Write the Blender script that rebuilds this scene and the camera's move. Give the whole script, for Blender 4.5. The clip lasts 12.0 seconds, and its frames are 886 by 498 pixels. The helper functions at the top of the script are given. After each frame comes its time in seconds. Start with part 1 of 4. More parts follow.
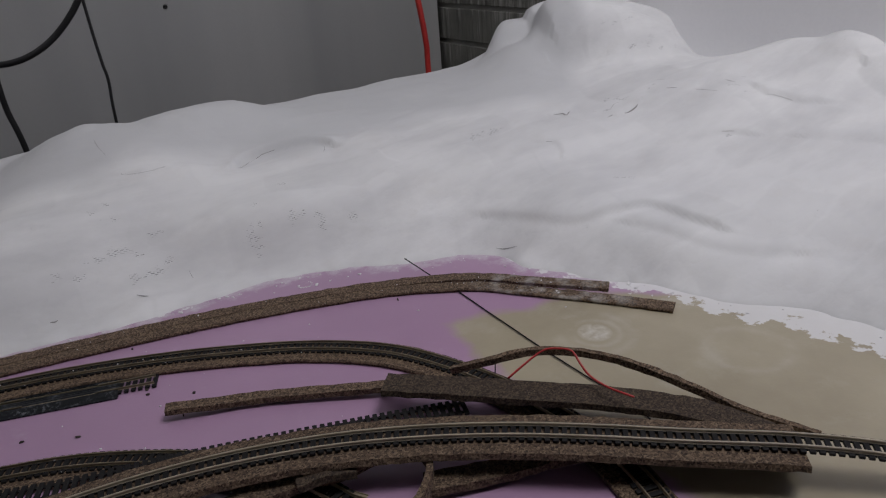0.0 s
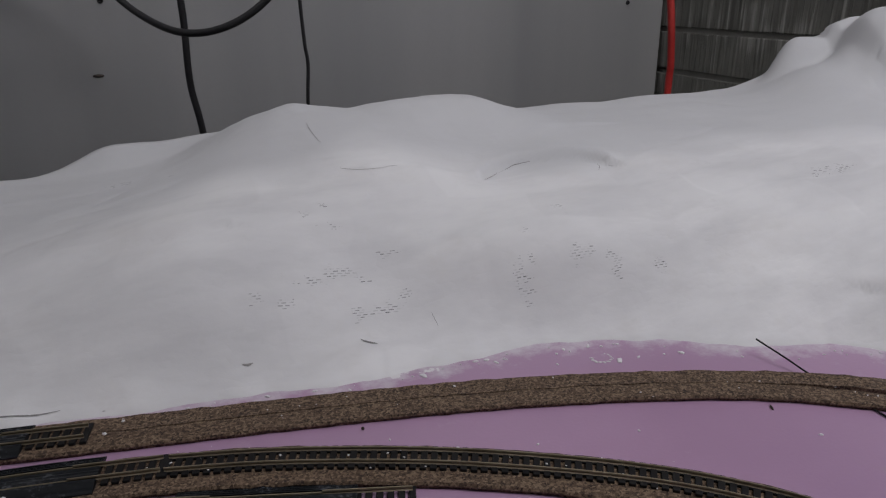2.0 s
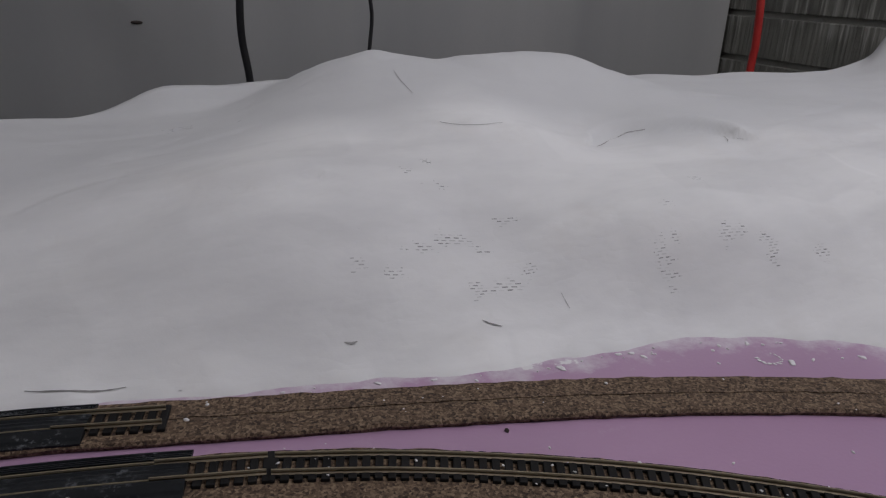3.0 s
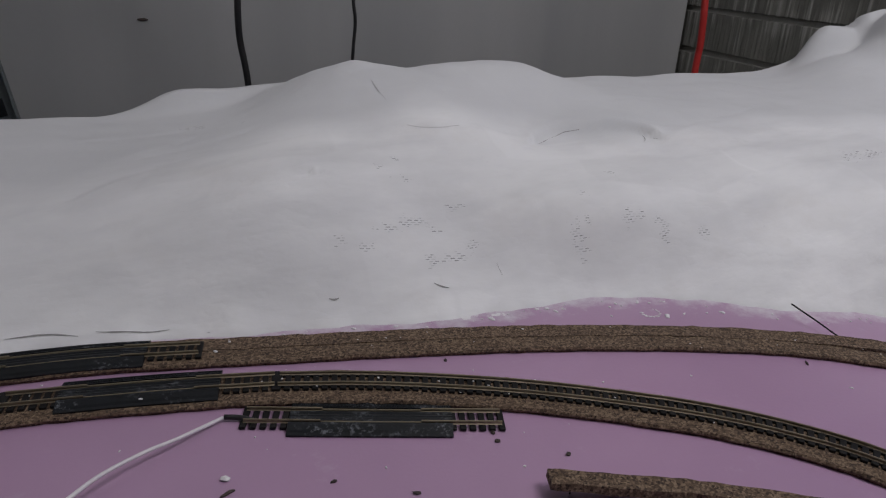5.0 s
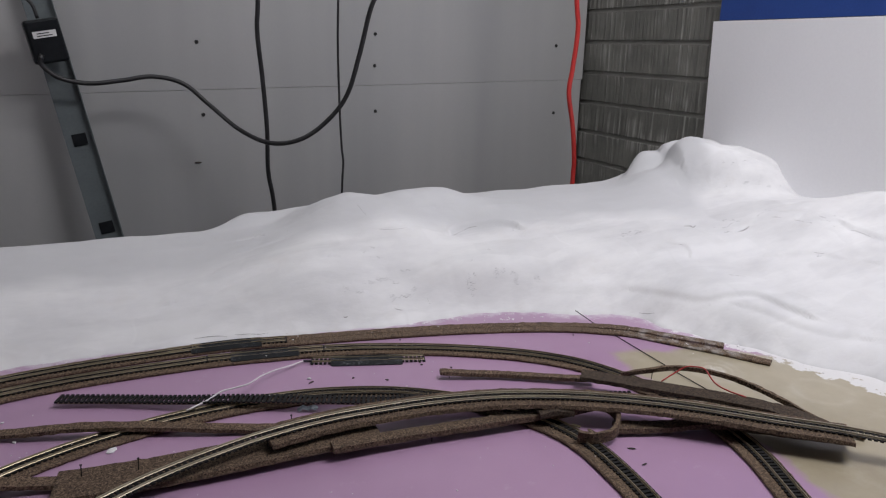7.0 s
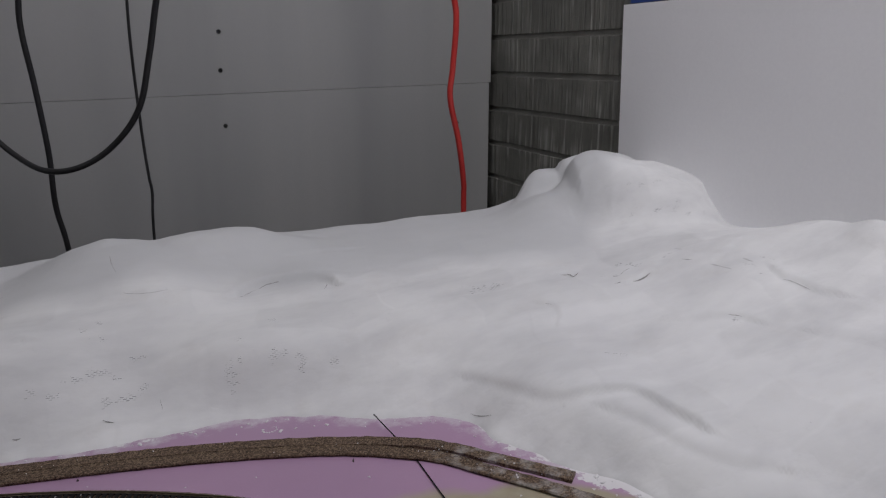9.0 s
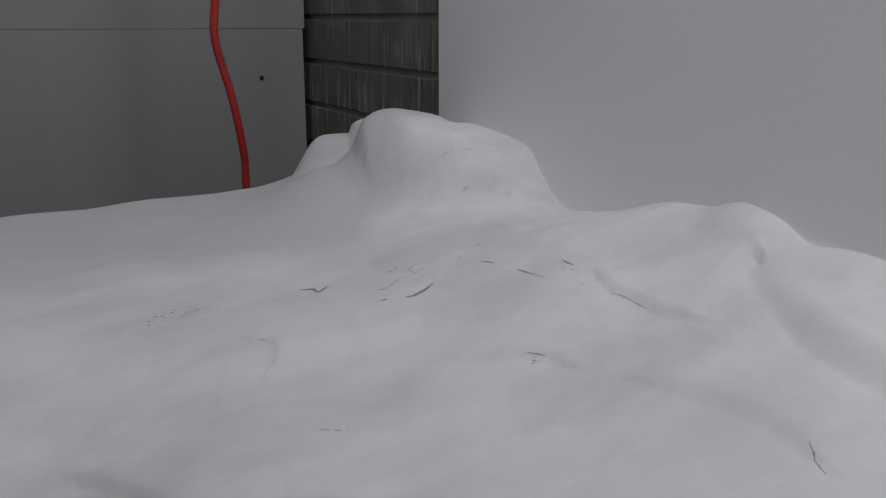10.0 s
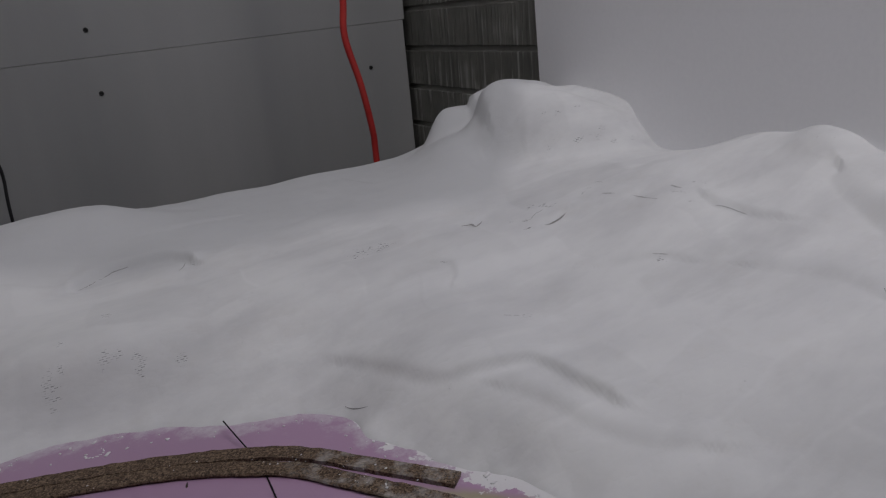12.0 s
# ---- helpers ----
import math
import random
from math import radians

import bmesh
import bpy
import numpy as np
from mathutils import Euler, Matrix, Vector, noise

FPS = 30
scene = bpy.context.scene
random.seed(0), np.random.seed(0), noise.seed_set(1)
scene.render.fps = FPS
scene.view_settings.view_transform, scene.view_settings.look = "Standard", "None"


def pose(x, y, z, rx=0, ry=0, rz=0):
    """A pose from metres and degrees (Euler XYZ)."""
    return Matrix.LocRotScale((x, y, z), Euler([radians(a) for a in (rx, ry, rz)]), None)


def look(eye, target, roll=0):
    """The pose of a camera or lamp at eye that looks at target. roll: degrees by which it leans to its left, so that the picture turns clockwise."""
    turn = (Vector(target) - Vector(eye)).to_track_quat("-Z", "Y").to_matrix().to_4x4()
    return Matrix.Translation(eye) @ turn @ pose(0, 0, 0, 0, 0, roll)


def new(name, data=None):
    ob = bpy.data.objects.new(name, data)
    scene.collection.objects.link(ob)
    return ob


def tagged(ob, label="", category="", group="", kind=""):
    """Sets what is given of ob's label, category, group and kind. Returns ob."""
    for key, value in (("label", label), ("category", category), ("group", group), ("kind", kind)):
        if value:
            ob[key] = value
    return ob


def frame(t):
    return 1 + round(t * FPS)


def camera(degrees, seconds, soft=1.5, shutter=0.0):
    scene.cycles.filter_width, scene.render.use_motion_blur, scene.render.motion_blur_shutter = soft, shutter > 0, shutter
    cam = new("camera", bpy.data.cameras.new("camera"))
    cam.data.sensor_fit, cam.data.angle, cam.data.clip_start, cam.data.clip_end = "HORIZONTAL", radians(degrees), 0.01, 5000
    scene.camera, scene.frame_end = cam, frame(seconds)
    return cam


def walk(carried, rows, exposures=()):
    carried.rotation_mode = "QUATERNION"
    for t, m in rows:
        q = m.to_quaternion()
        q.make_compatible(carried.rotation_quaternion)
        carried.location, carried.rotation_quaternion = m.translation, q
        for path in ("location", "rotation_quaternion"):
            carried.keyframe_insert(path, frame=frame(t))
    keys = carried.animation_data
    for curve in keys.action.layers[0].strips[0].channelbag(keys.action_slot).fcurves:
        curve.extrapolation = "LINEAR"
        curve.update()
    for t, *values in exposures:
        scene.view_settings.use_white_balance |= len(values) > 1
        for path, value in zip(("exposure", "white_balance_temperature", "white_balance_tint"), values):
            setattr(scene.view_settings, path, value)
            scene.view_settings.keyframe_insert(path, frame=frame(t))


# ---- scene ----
cam = camera(64.1, 12.0, soft=1.2)
PATH = [
    (0, (-0.017, 0.203, 0.281), (0.932, 1.762, -0.536), -4.5),
    (0.5, (-0.024, 0.214, 0.28), (0.933, 1.773, -0.527), -1.8),
    (1, (-0.043, 0.231, 0.303), (0.831, 1.892, -0.389), -2.7),
    (1.5, (-0.043, 0.335, 0.242), (0.656, 2.089, -0.415), -1.5),
    (2, (-0.058, 0.449, 0.207), (0.666, 2.183, -0.481), -0.4),
    (2.5, (-0.08, 0.528, 0.179), (0.658, 2.258, -0.499), 1.9),
    (2.7, (-0.091, 0.534, 0.171), (0.627, 2.268, -0.519), 2.5),
    (4.3, (-0.107, 0.528, 0.166), (0.658, 2.211, -0.596), 4.2),
    (4.5, (-0.104, 0.509, 0.175), (0.657, 2.191, -0.593), 4.1),
    (5, (-0.121, 0.434, 0.212), (0.621, 2.12, -0.566), 3.4),
    (5.5, (-0.142, 0.31, 0.26), (0.549, 2.027, -0.499), 5.2),
    (6, (-0.237, 0.128, 0.293), (0.401, 1.899, -0.384), 5.8),
    (6.5, (-0.31, 0.03, 0.319), (0.429, 1.753, -0.376), 2.5),
    (6.7, (-0.301, 0.011, 0.332), (0.537, 1.726, -0.264), 1.5),
    (8.3, (-0.08, 0.099, 0.343), (0.527, 1.939, -0.153), -0.2),
    (8.5, (-0.058, 0.116, 0.341), (0.527, 1.962, -0.157), -0.5),
    (9, (0.067, 0.184, 0.318), (0.905, 1.923, -0.205), -0.1),
    (9.5, (0.241, 0.316, 0.266), (1.281, 1.946, -0.246), 1.0),
    (10, (0.331, 0.339, 0.271), (1.39, 1.928, -0.325), 1.2),
    (10.5, (0.372, 0.39, 0.233), (1.36, 1.989, -0.45), -0.2),
    (11, (0.387, 0.429, 0.202), (1.316, 2.087, -0.422), -0.7),
    (11.5, (0.364, 0.4, 0.212), (1.21, 2.078, -0.473), -1.1),
    (12, (0.203, 0.247, 0.278), (1.074, 1.93, -0.362), -5.3),
]
EXPOSURES = [(0, -.78), (.7, -.75), (1.5, -.66), (2.5, -.68), (4.5, -.70), (5.5, -.46), (6.5, -.07), (8.5, -.38), (9, -.76), (9.5, -.99), (10.5, -1.25), (11.2, -1.26), (12, -1.24)]
walk(cam, [(t, look(eye, target, roll)) for t, eye, target, roll in PATH], EXPOSURES)

# ---- world and lights ----
world = bpy.data.worlds.new("room_dark")
world.use_nodes = True
scene.world = world
world.node_tree.nodes["Background"].inputs[0].default_value = (0.62, 0.66, 0.72, 1)
world.node_tree.nodes["Background"].inputs[1].default_value = 0.12


def unseen_area(name, place, target, size_x, size_y, power, colour):
    data = bpy.data.lights.new(name, "AREA")
    data.shape, data.size, data.size_y, data.energy, data.color = "RECTANGLE", size_x, size_y, power, colour
    ob = new(name, data)
    ob.matrix_world = look(place, target)
    return ob


# unseen area lights standing in for the room's lamps, placed to balance brightness
unseen_area("main_area", (0.58, 0.22, 1.19), (0.58, 0.45, 0.0), 0.8, 0.30, 15.2, (0.985, 0.965, 1.0))
unseen_area("fill_area", (0.60, 1.10, 1.41), (0.60, 0.90, 0.0), 0.8, 0.2, 3.4, (0.985, 0.965, 1.0))
# added and tilted only to brighten the left of the grey wall panels
unseen_area("fill_area", (-0.75, 0.80, 1.40), (-0.70, 1.60, 1.25), 1.7, 0.35, 9.5, (0.985, 0.965, 1.0))


# ---- materials ----
def shader(name, rough=0.6, metal=0.0):
    m = bpy.data.materials.new(name)
    m.use_nodes = True
    nt = m.node_tree
    bsdf = nt.nodes["Principled BSDF"]
    bsdf.inputs["Roughness"].default_value = rough
    bsdf.inputs["Metallic"].default_value = metal
    return m, nt, bsdf


def coords(nt, scale=(1, 1, 1), rot=(0, 0, 0)):
    geo = nt.nodes.new("ShaderNodeNewGeometry")
    mp = nt.nodes.new("ShaderNodeMapping")
    mp.inputs["Scale"].default_value = scale
    mp.inputs["Rotation"].default_value = rot
    nt.links.new(geo.outputs["Position"], mp.inputs["Vector"])
    return mp.outputs["Vector"]


def noise_node(nt, vec, scale, detail=4.0, rough=0.6):
    n = nt.nodes.new("ShaderNodeTexNoise")
    n.inputs["Scale"].default_value = scale
    n.inputs["Detail"].default_value = detail
    n.inputs["Roughness"].default_value = rough
    nt.links.new(vec, n.inputs["Vector"])
    return n.outputs["Fac"]


def ramp(nt, fac, stops):
    r = nt.nodes.new("ShaderNodeValToRGB")
    e = r.color_ramp.elements
    while len(e) < len(stops):
        e.new(0.5)
    for el, (p, c) in zip(e, stops):
        el.position, el.color = p, (*c, 1)
    nt.links.new(fac, r.inputs["Fac"])
    return r.outputs["Color"]


def mix(nt, fac, a, b, mode="MIX"):
    m = nt.nodes.new("ShaderNodeMix")
    m.data_type, m.blend_type = "RGBA", mode
    for sock, v in ((m.inputs[0], fac), (m.inputs[6], a), (m.inputs[7], b)):
        if isinstance(v, (int, float)):
            sock.default_value = v
        elif isinstance(v, tuple):
            sock.default_value = (*v, 1)
        else:
            nt.links.new(v, sock)
    return m.outputs[2]


def calc(nt, op, a, b=0.0, clamp=False):
    n = nt.nodes.new("ShaderNodeMath")
    n.operation, n.use_clamp = op, clamp
    for sock, v in zip(n.inputs, (a, b)):
        if isinstance(v, (int, float)):
            sock.default_value = v
        else:
            nt.links.new(v, sock)
    return n.outputs[0]


def bump(nt, bsdf, height, strength, dist):
    b = nt.nodes.new("ShaderNodeBump")
    b.inputs["Strength"].default_value = strength
    b.inputs["Distance"].default_value = dist
    nt.links.new(height, b.inputs["Height"])
    nt.links.new(b.outputs["Normal"], bsdf.inputs["Normal"])


def plain(name, dark, light, rough, big=6.0, fine=300.0, metal=0.0, bump_mm=0.1, gloss_var=0.1):
    """A surface with stains at a large scale and grain at a fine one."""
    m, nt, bsdf = shader(name, rough, metal)
    v = coords(nt)
    a, b = noise_node(nt, v, big, 5), noise_node(nt, v, fine, 3)
    f = calc(nt, "ADD", calc(nt, "MULTIPLY", a, 0.65), calc(nt, "MULTIPLY", b, 0.35))
    nt.links.new(ramp(nt, f, [(0.3, dark), (0.7, light)]), bsdf.inputs["Base Color"])
    nt.links.new(calc(nt, "ADD", calc(nt, "MULTIPLY", a, gloss_var * 2), rough - gloss_var), bsdf.inputs["Roughness"])
    if bump_mm:
        bump(nt, bsdf, b, 0.6, bump_mm * 0.001)
    return m


def make_plaster():
    m, nt, bsdf = shader("plaster_cloth", 0.85)
    v = coords(nt)
    big, mid, fine = noise_node(nt, v, 5.0, 4), noise_node(nt, v, 28.0, 5), noise_node(nt, v, 420.0, 3)
    col = ramp(nt, big, [(0.3, (0.69, 0.69, 0.702)), (0.7, (0.81, 0.81, 0.815))])
    # darker grey streaks along the slope
    mottle = noise_node(nt, coords(nt, (6.0, 15.0, 15.0), (0, 0, 0.10)), 1.0, 5, 0.6)
    col = mix(nt, calc(nt, "MULTIPLY", calc(nt, "SUBTRACT", mottle, 0.43, True), 2.4, True), col, (0.55, 0.55, 0.565))
    pale = noise_node(nt, coords(nt, (8.0, 13.0, 13.0), (0, 0, 0.12)), 1.0, 4, 0.6)
    col = mix(nt, calc(nt, "MULTIPLY", calc(nt, "SUBTRACT", pale, 0.52, True), 2.0, True), col, (0.84, 0.84, 0.84))
    # faint brownish stains and grey scuffs from handling
    stain = calc(nt, "MULTIPLY", calc(nt, "SUBTRACT", noise_node(nt, v, 17.0, 5, 0.65), 0.55, True), 4.0, True)
    col = mix(nt, calc(nt, "MULTIPLY", stain, 0.35), col, (0.62, 0.595, 0.575))
    grime = calc(nt, "MULTIPLY", calc(nt, "SUBTRACT", noise_node(nt, v, 75.0, 4, 0.7), 0.62, True), 6.0, True)
    col = mix(nt, calc(nt, "MULTIPLY", grime, 0.16), col, (0.48, 0.475, 0.47))
    # strips of cloth that dried to slightly different tones
    cloth = nt.nodes.new("ShaderNodeTexBrick")
    for name, value in (("Scale", 1.0), ("Brick Width", 0.135), ("Row Height", 0.052), ("Mortar Size", 0.004), ("Mortar Smooth", 1.0), ("Bias", -0.1)):
        cloth.inputs[name].default_value = value
    for name, tone in (("Color1", 1.0), ("Color2", 0.89), ("Mortar", 0.96)):
        cloth.inputs[name].default_value = (tone, tone, tone, 1)
    cloth.offset = 0.37
    warp = nt.nodes.new("ShaderNodeTexNoise")
    warp.inputs["Scale"].default_value = 11.0
    nt.links.new(v, warp.inputs["Vector"])
    laid = nt.nodes.new("ShaderNodeVectorMath")
    laid.operation = "MULTIPLY_ADD"
    nt.links.new(warp.outputs["Color"], laid.inputs[0])
    laid.inputs[1].default_value = (0.07, 0.05, 0.0)
    nt.links.new(coords(nt, (1, 1, 1), (0, 0, 0.10)), laid.inputs[2])
    nt.links.new(laid.outputs[0], cloth.inputs["Vector"])
    col = mix(nt, 0.8, col, cloth.outputs["Color"], "MULTIPLY")
    # a greyer tone painted into the colour along the rear
    greying = nt.nodes.new("ShaderNodeAttribute")
    greying.attribute_name = "rear_greying"
    col = mix(nt, calc(nt, "MULTIPLY", greying.outputs["Fac"], 0.8), col, (0.53, 0.535, 0.55))
    # open gauze holes where the plaster is thin: short dark dashes in rows
    sp = nt.nodes.new("ShaderNodeSeparateXYZ")
    nt.links.new(coords(nt, (1, 1, 1), (0, 0, 0.12)), sp.inputs[0])
    cb = nt.nodes.new("ShaderNodeCombineXYZ")
    nt.links.new(sp.outputs[0], cb.inputs[0])
    nt.links.new(calc(nt, "ADD", sp.outputs[1], sp.outputs[2]), cb.inputs[1])
    wv = cb.outputs[0]
    br = nt.nodes.new("ShaderNodeTexBrick")
    br.inputs["Scale"].default_value = 1.0
    br.inputs["Brick Width"].default_value = 0.0046
    br.inputs["Row Height"].default_value = 0.0026
    br.inputs["Mortar Size"].default_value = 0.00092
    br.inputs["Mortar Smooth"].default_value = 0.2
    br.inputs["Color1"].default_value = (1, 1, 1, 1)
    br.inputs["Color2"].default_value = (0, 0, 0, 1)
    br.inputs["Mortar"].default_value = (0, 0, 0, 1)
    br.inputs["Bias"].default_value = -0.05
    bent = nt.nodes.new("ShaderNodeVectorMath")
    bent.operation = "MULTIPLY_ADD"
    wobble = nt.nodes.new("ShaderNodeTexNoise")
    wobble.inputs["Scale"].default_value = 60.0
    nt.links.new(v, wobble.inputs["Vector"])
    nt.links.new(wobble.outputs["Color"], bent.inputs[0])
    bent.inputs[1].default_value = (0.004, 0.004, 0.0)
    nt.links.new(wv, bent.inputs[2])
    nt.links.new(bent.outputs[0], br.inputs["Vector"])
    thin = nt.nodes.new("ShaderNodeAttribute")
    thin.attribute_name = "thin_plaster"
    spots = noise_node(nt, v, 150.0, 3, 0.6)
    mask = calc(nt, "MULTIPLY", calc(nt, "SUBTRACT", calc(nt, "ADD", thin.outputs["Fac"], calc(nt, "MULTIPLY", calc(nt, "SUBTRACT", spots, 0.5), 2.4)), 0.56, True), 4.0, True)
    hole = calc(nt, "MULTIPLY", mask, br.outputs["Color"])
    col = mix(nt, calc(nt, "MULTIPLY", hole, 0.85), col, (0.10, 0.10, 0.105))
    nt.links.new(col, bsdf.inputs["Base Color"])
    weave = nt.nodes.new("ShaderNodeTexBrick")
    weave.inputs["Scale"].default_value = 1.0
    weave.inputs["Brick Width"].default_value = 0.002
    weave.inputs["Row Height"].default_value = 0.0016
    weave.inputs["Mortar Size"].default_value = 0.0005
    weave.inputs["Mortar Smooth"].default_value = 1.0
    nt.links.new(wv, weave.inputs["Vector"])
    # crumpled cloth: sharp little creases
    crease = calc(nt, "ABSOLUTE", calc(nt, "SUBTRACT", noise_node(nt, coords(nt, (22.0, 42.0, 42.0), (0, 0, -0.15)), 1.0, 3, 0.55), 0.5))
    crease = calc(nt, "MINIMUM", crease, 0.12)
    h = calc(nt, "ADD", calc(nt, "MULTIPLY", crease, 2.0), calc(nt, "MULTIPLY", mid, 0.5))
    h = calc(nt, "ADD", h, calc(nt, "ADD", calc(nt, "MULTIPLY", fine, 0.10), calc(nt, "MULTIPLY", weave.outputs["Fac"], -0.008)))
    bump(nt, bsdf, h, 0.5, 0.0010)
    return m


def make_foam():
    m, nt, bsdf = shader("foam_board", 0.34)
    bsdf.inputs["Specular IOR Level"].default_value = 0.8
    geo = nt.nodes.new("ShaderNodeNewGeometry")
    sep = nt.nodes.new("ShaderNodeSeparateXYZ")
    nt.links.new(geo.outputs["Position"], sep.inputs[0])
    v = coords(nt)
    big, fine, wob = noise_node(nt, v, 4.0, 4), noise_node(nt, v, 500.0, 2), noise_node(nt, v, 14.0, 4)
    col = ramp(nt, big, [(0.3, (0.372, 0.232, 0.358)), (0.7, (0.448, 0.283, 0.428))])
    col = mix(nt, calc(nt, "MULTIPLY", fine, 0.15), col, (0.33, 0.21, 0.32))
    # white plaster dust, scattered thinly
    dust = noise_node(nt, v, 36.0, 6, 0.75)
    col = mix(nt, calc(nt, "MULTIPLY", calc(nt, "MULTIPLY", calc(nt, "SUBTRACT", dust, 0.61, True), 4.0, True), 0.35), col, (0.66, 0.62, 0.68))
    # tan paint spilled over one end of the board
    w = calc(nt, "MULTIPLY", calc(nt, "SUBTRACT", wob, 0.5), 0.05)
    left = calc(nt, "ADD", calc(nt, "SUBTRACT", sep.outputs[0], 0.222), w)
    edge = calc(nt, "MINIMUM", calc(nt, "SUBTRACT", 0.700, calc(nt, "MULTIPLY", sep.outputs[0], 0.31)), calc(nt, "SUBTRACT", 0.930, calc(nt, "MULTIPLY", sep.outputs[0], 0.967)))
    top = calc(nt, "ADD", calc(nt, "SUBTRACT", edge, sep.outputs[1]), w)
    inside = calc(nt, "DIVIDE", calc(nt, "MINIMUM", left, top), 0.012, True)
    tan = ramp(nt, noise_node(nt, v, 9.0, 5), [(0.3, (0.30, 0.256, 0.176)), (0.7, (0.42, 0.372, 0.270))])
    dx, dy = calc(nt, "SUBTRACT", sep.outputs[0], 0.311), calc(nt, "SUBTRACT", sep.outputs[1], 0.535)
    rad = calc(nt, "SQRT", calc(nt, "ADD", calc(nt, "MULTIPLY", dx, dx), calc(nt, "MULTIPLY", dy, dy)))
    rad = calc(nt, "ADD", rad, calc(nt, "MULTIPLY", w, 0.12))
    core = calc(nt, "MULTIPLY", calc(nt, "SUBTRACT", 0.0135, rad, True), 260.0, True)
    blot = calc(nt, "MULTIPLY", calc(nt, "SUBTRACT", noise_node(nt, v, 130.0, 4, 0.6), 0.30, True), 2.6, True)
    tan = mix(nt, calc(nt, "MULTIPLY", calc(nt, "MULTIPLY", core, blot), 0.8), tan, (0.70, 0.68, 0.63))

    def ring(cx, cy, r, thick, weight, under):
        ex, ey = calc(nt, "SUBTRACT", sep.outputs[0], cx), calc(nt, "SUBTRACT", sep.outputs[1], cy)
        dist = calc(nt, "ADD", calc(nt, "SQRT", calc(nt, "ADD", calc(nt, "MULTIPLY", ex, ex), calc(nt, "MULTIPLY", ey, ey))), calc(nt, "MULTIPLY", w, 0.25))
        band = calc(nt, "SUBTRACT", 1.0, calc(nt, "DIVIDE", calc(nt, "ABSOLUTE", calc(nt, "SUBTRACT", dist, r)), thick), True)
        broken = calc(nt, "MULTIPLY", calc(nt, "SUBTRACT", noise_node(nt, v, 42.0, 4), 0.36, True), 4.0, True)
        return mix(nt, calc(nt, "MULTIPLY", calc(nt, "MULTIPLY", band, broken), weight), under, (0.56, 0.53, 0.46))

    tan = ring(0.311, 0.535, 0.0185, 0.004, 0.45, tan)
    tan = ring(0.311, 0.535, 0.028, 0.007, 0.36, tan)
    tan = ring(0.377, 0.451, 0.028, 0.007, 0.3, tan)
    tan = mix(nt, calc(nt, "MULTIPLY", calc(nt, "SUBTRACT", noise_node(nt, v, 21.0, 5, 0.7), 0.54, True), 2.2, True), tan, (0.47, 0.44, 0.36))
    col = mix(nt, inside, col, tan)
    # thin plaster wash, breaking up away from the foot of the hills
    reach = nt.nodes.new("ShaderNodeAttribute")
    reach.attribute_name = "plaster_reach"
    ragged = noise_node(nt, v, 55.0, 6, 0.7)
    wash = calc(nt, "DIVIDE", calc(nt, "ADD", calc(nt, "ADD", reach.outputs["Fac"], 0.014), calc(nt, "MULTIPLY", calc(nt, "SUBTRACT", ragged, 0.5), 0.075)), 0.020, True)
    col = mix(nt, calc(nt, "MULTIPLY", wash, 0.72), col, (0.66, 0.64, 0.67))
    # thicker islands of plaster with hard edges, mostly on the painted end
    island = noise_node(nt, coords(nt, (1.0, 1.0, 1.0), (0, 0, 0.8)), 48.0, 5, 0.62)
    more = calc(nt, "SUBTRACT", calc(nt, "MULTIPLY", calc(nt, "SUBTRACT", sep.outputs[0], 0.31, True), 0.40, True), 0.018)
    patch = calc(nt, "DIVIDE", calc(nt, "ADD", calc(nt, "ADD", calc(nt, "ADD", reach.outputs["Fac"], 0.004), more), calc(nt, "MULTIPLY", calc(nt, "SUBTRACT", island, 0.52), 0.14)), 0.004, True)
    col = mix(nt, calc(nt, "MULTIPLY", patch, 0.9), col, (0.74, 0.735, 0.74))
    nt.links.new(col, bsdf.inputs["Base Color"])
    nt.links.new(calc(nt, "ADD", calc(nt, "MULTIPLY", big, 0.22), 0.20), bsdf.inputs["Roughness"])
    bump(nt, bsdf, fine, 0.3, 0.0002)
    return m


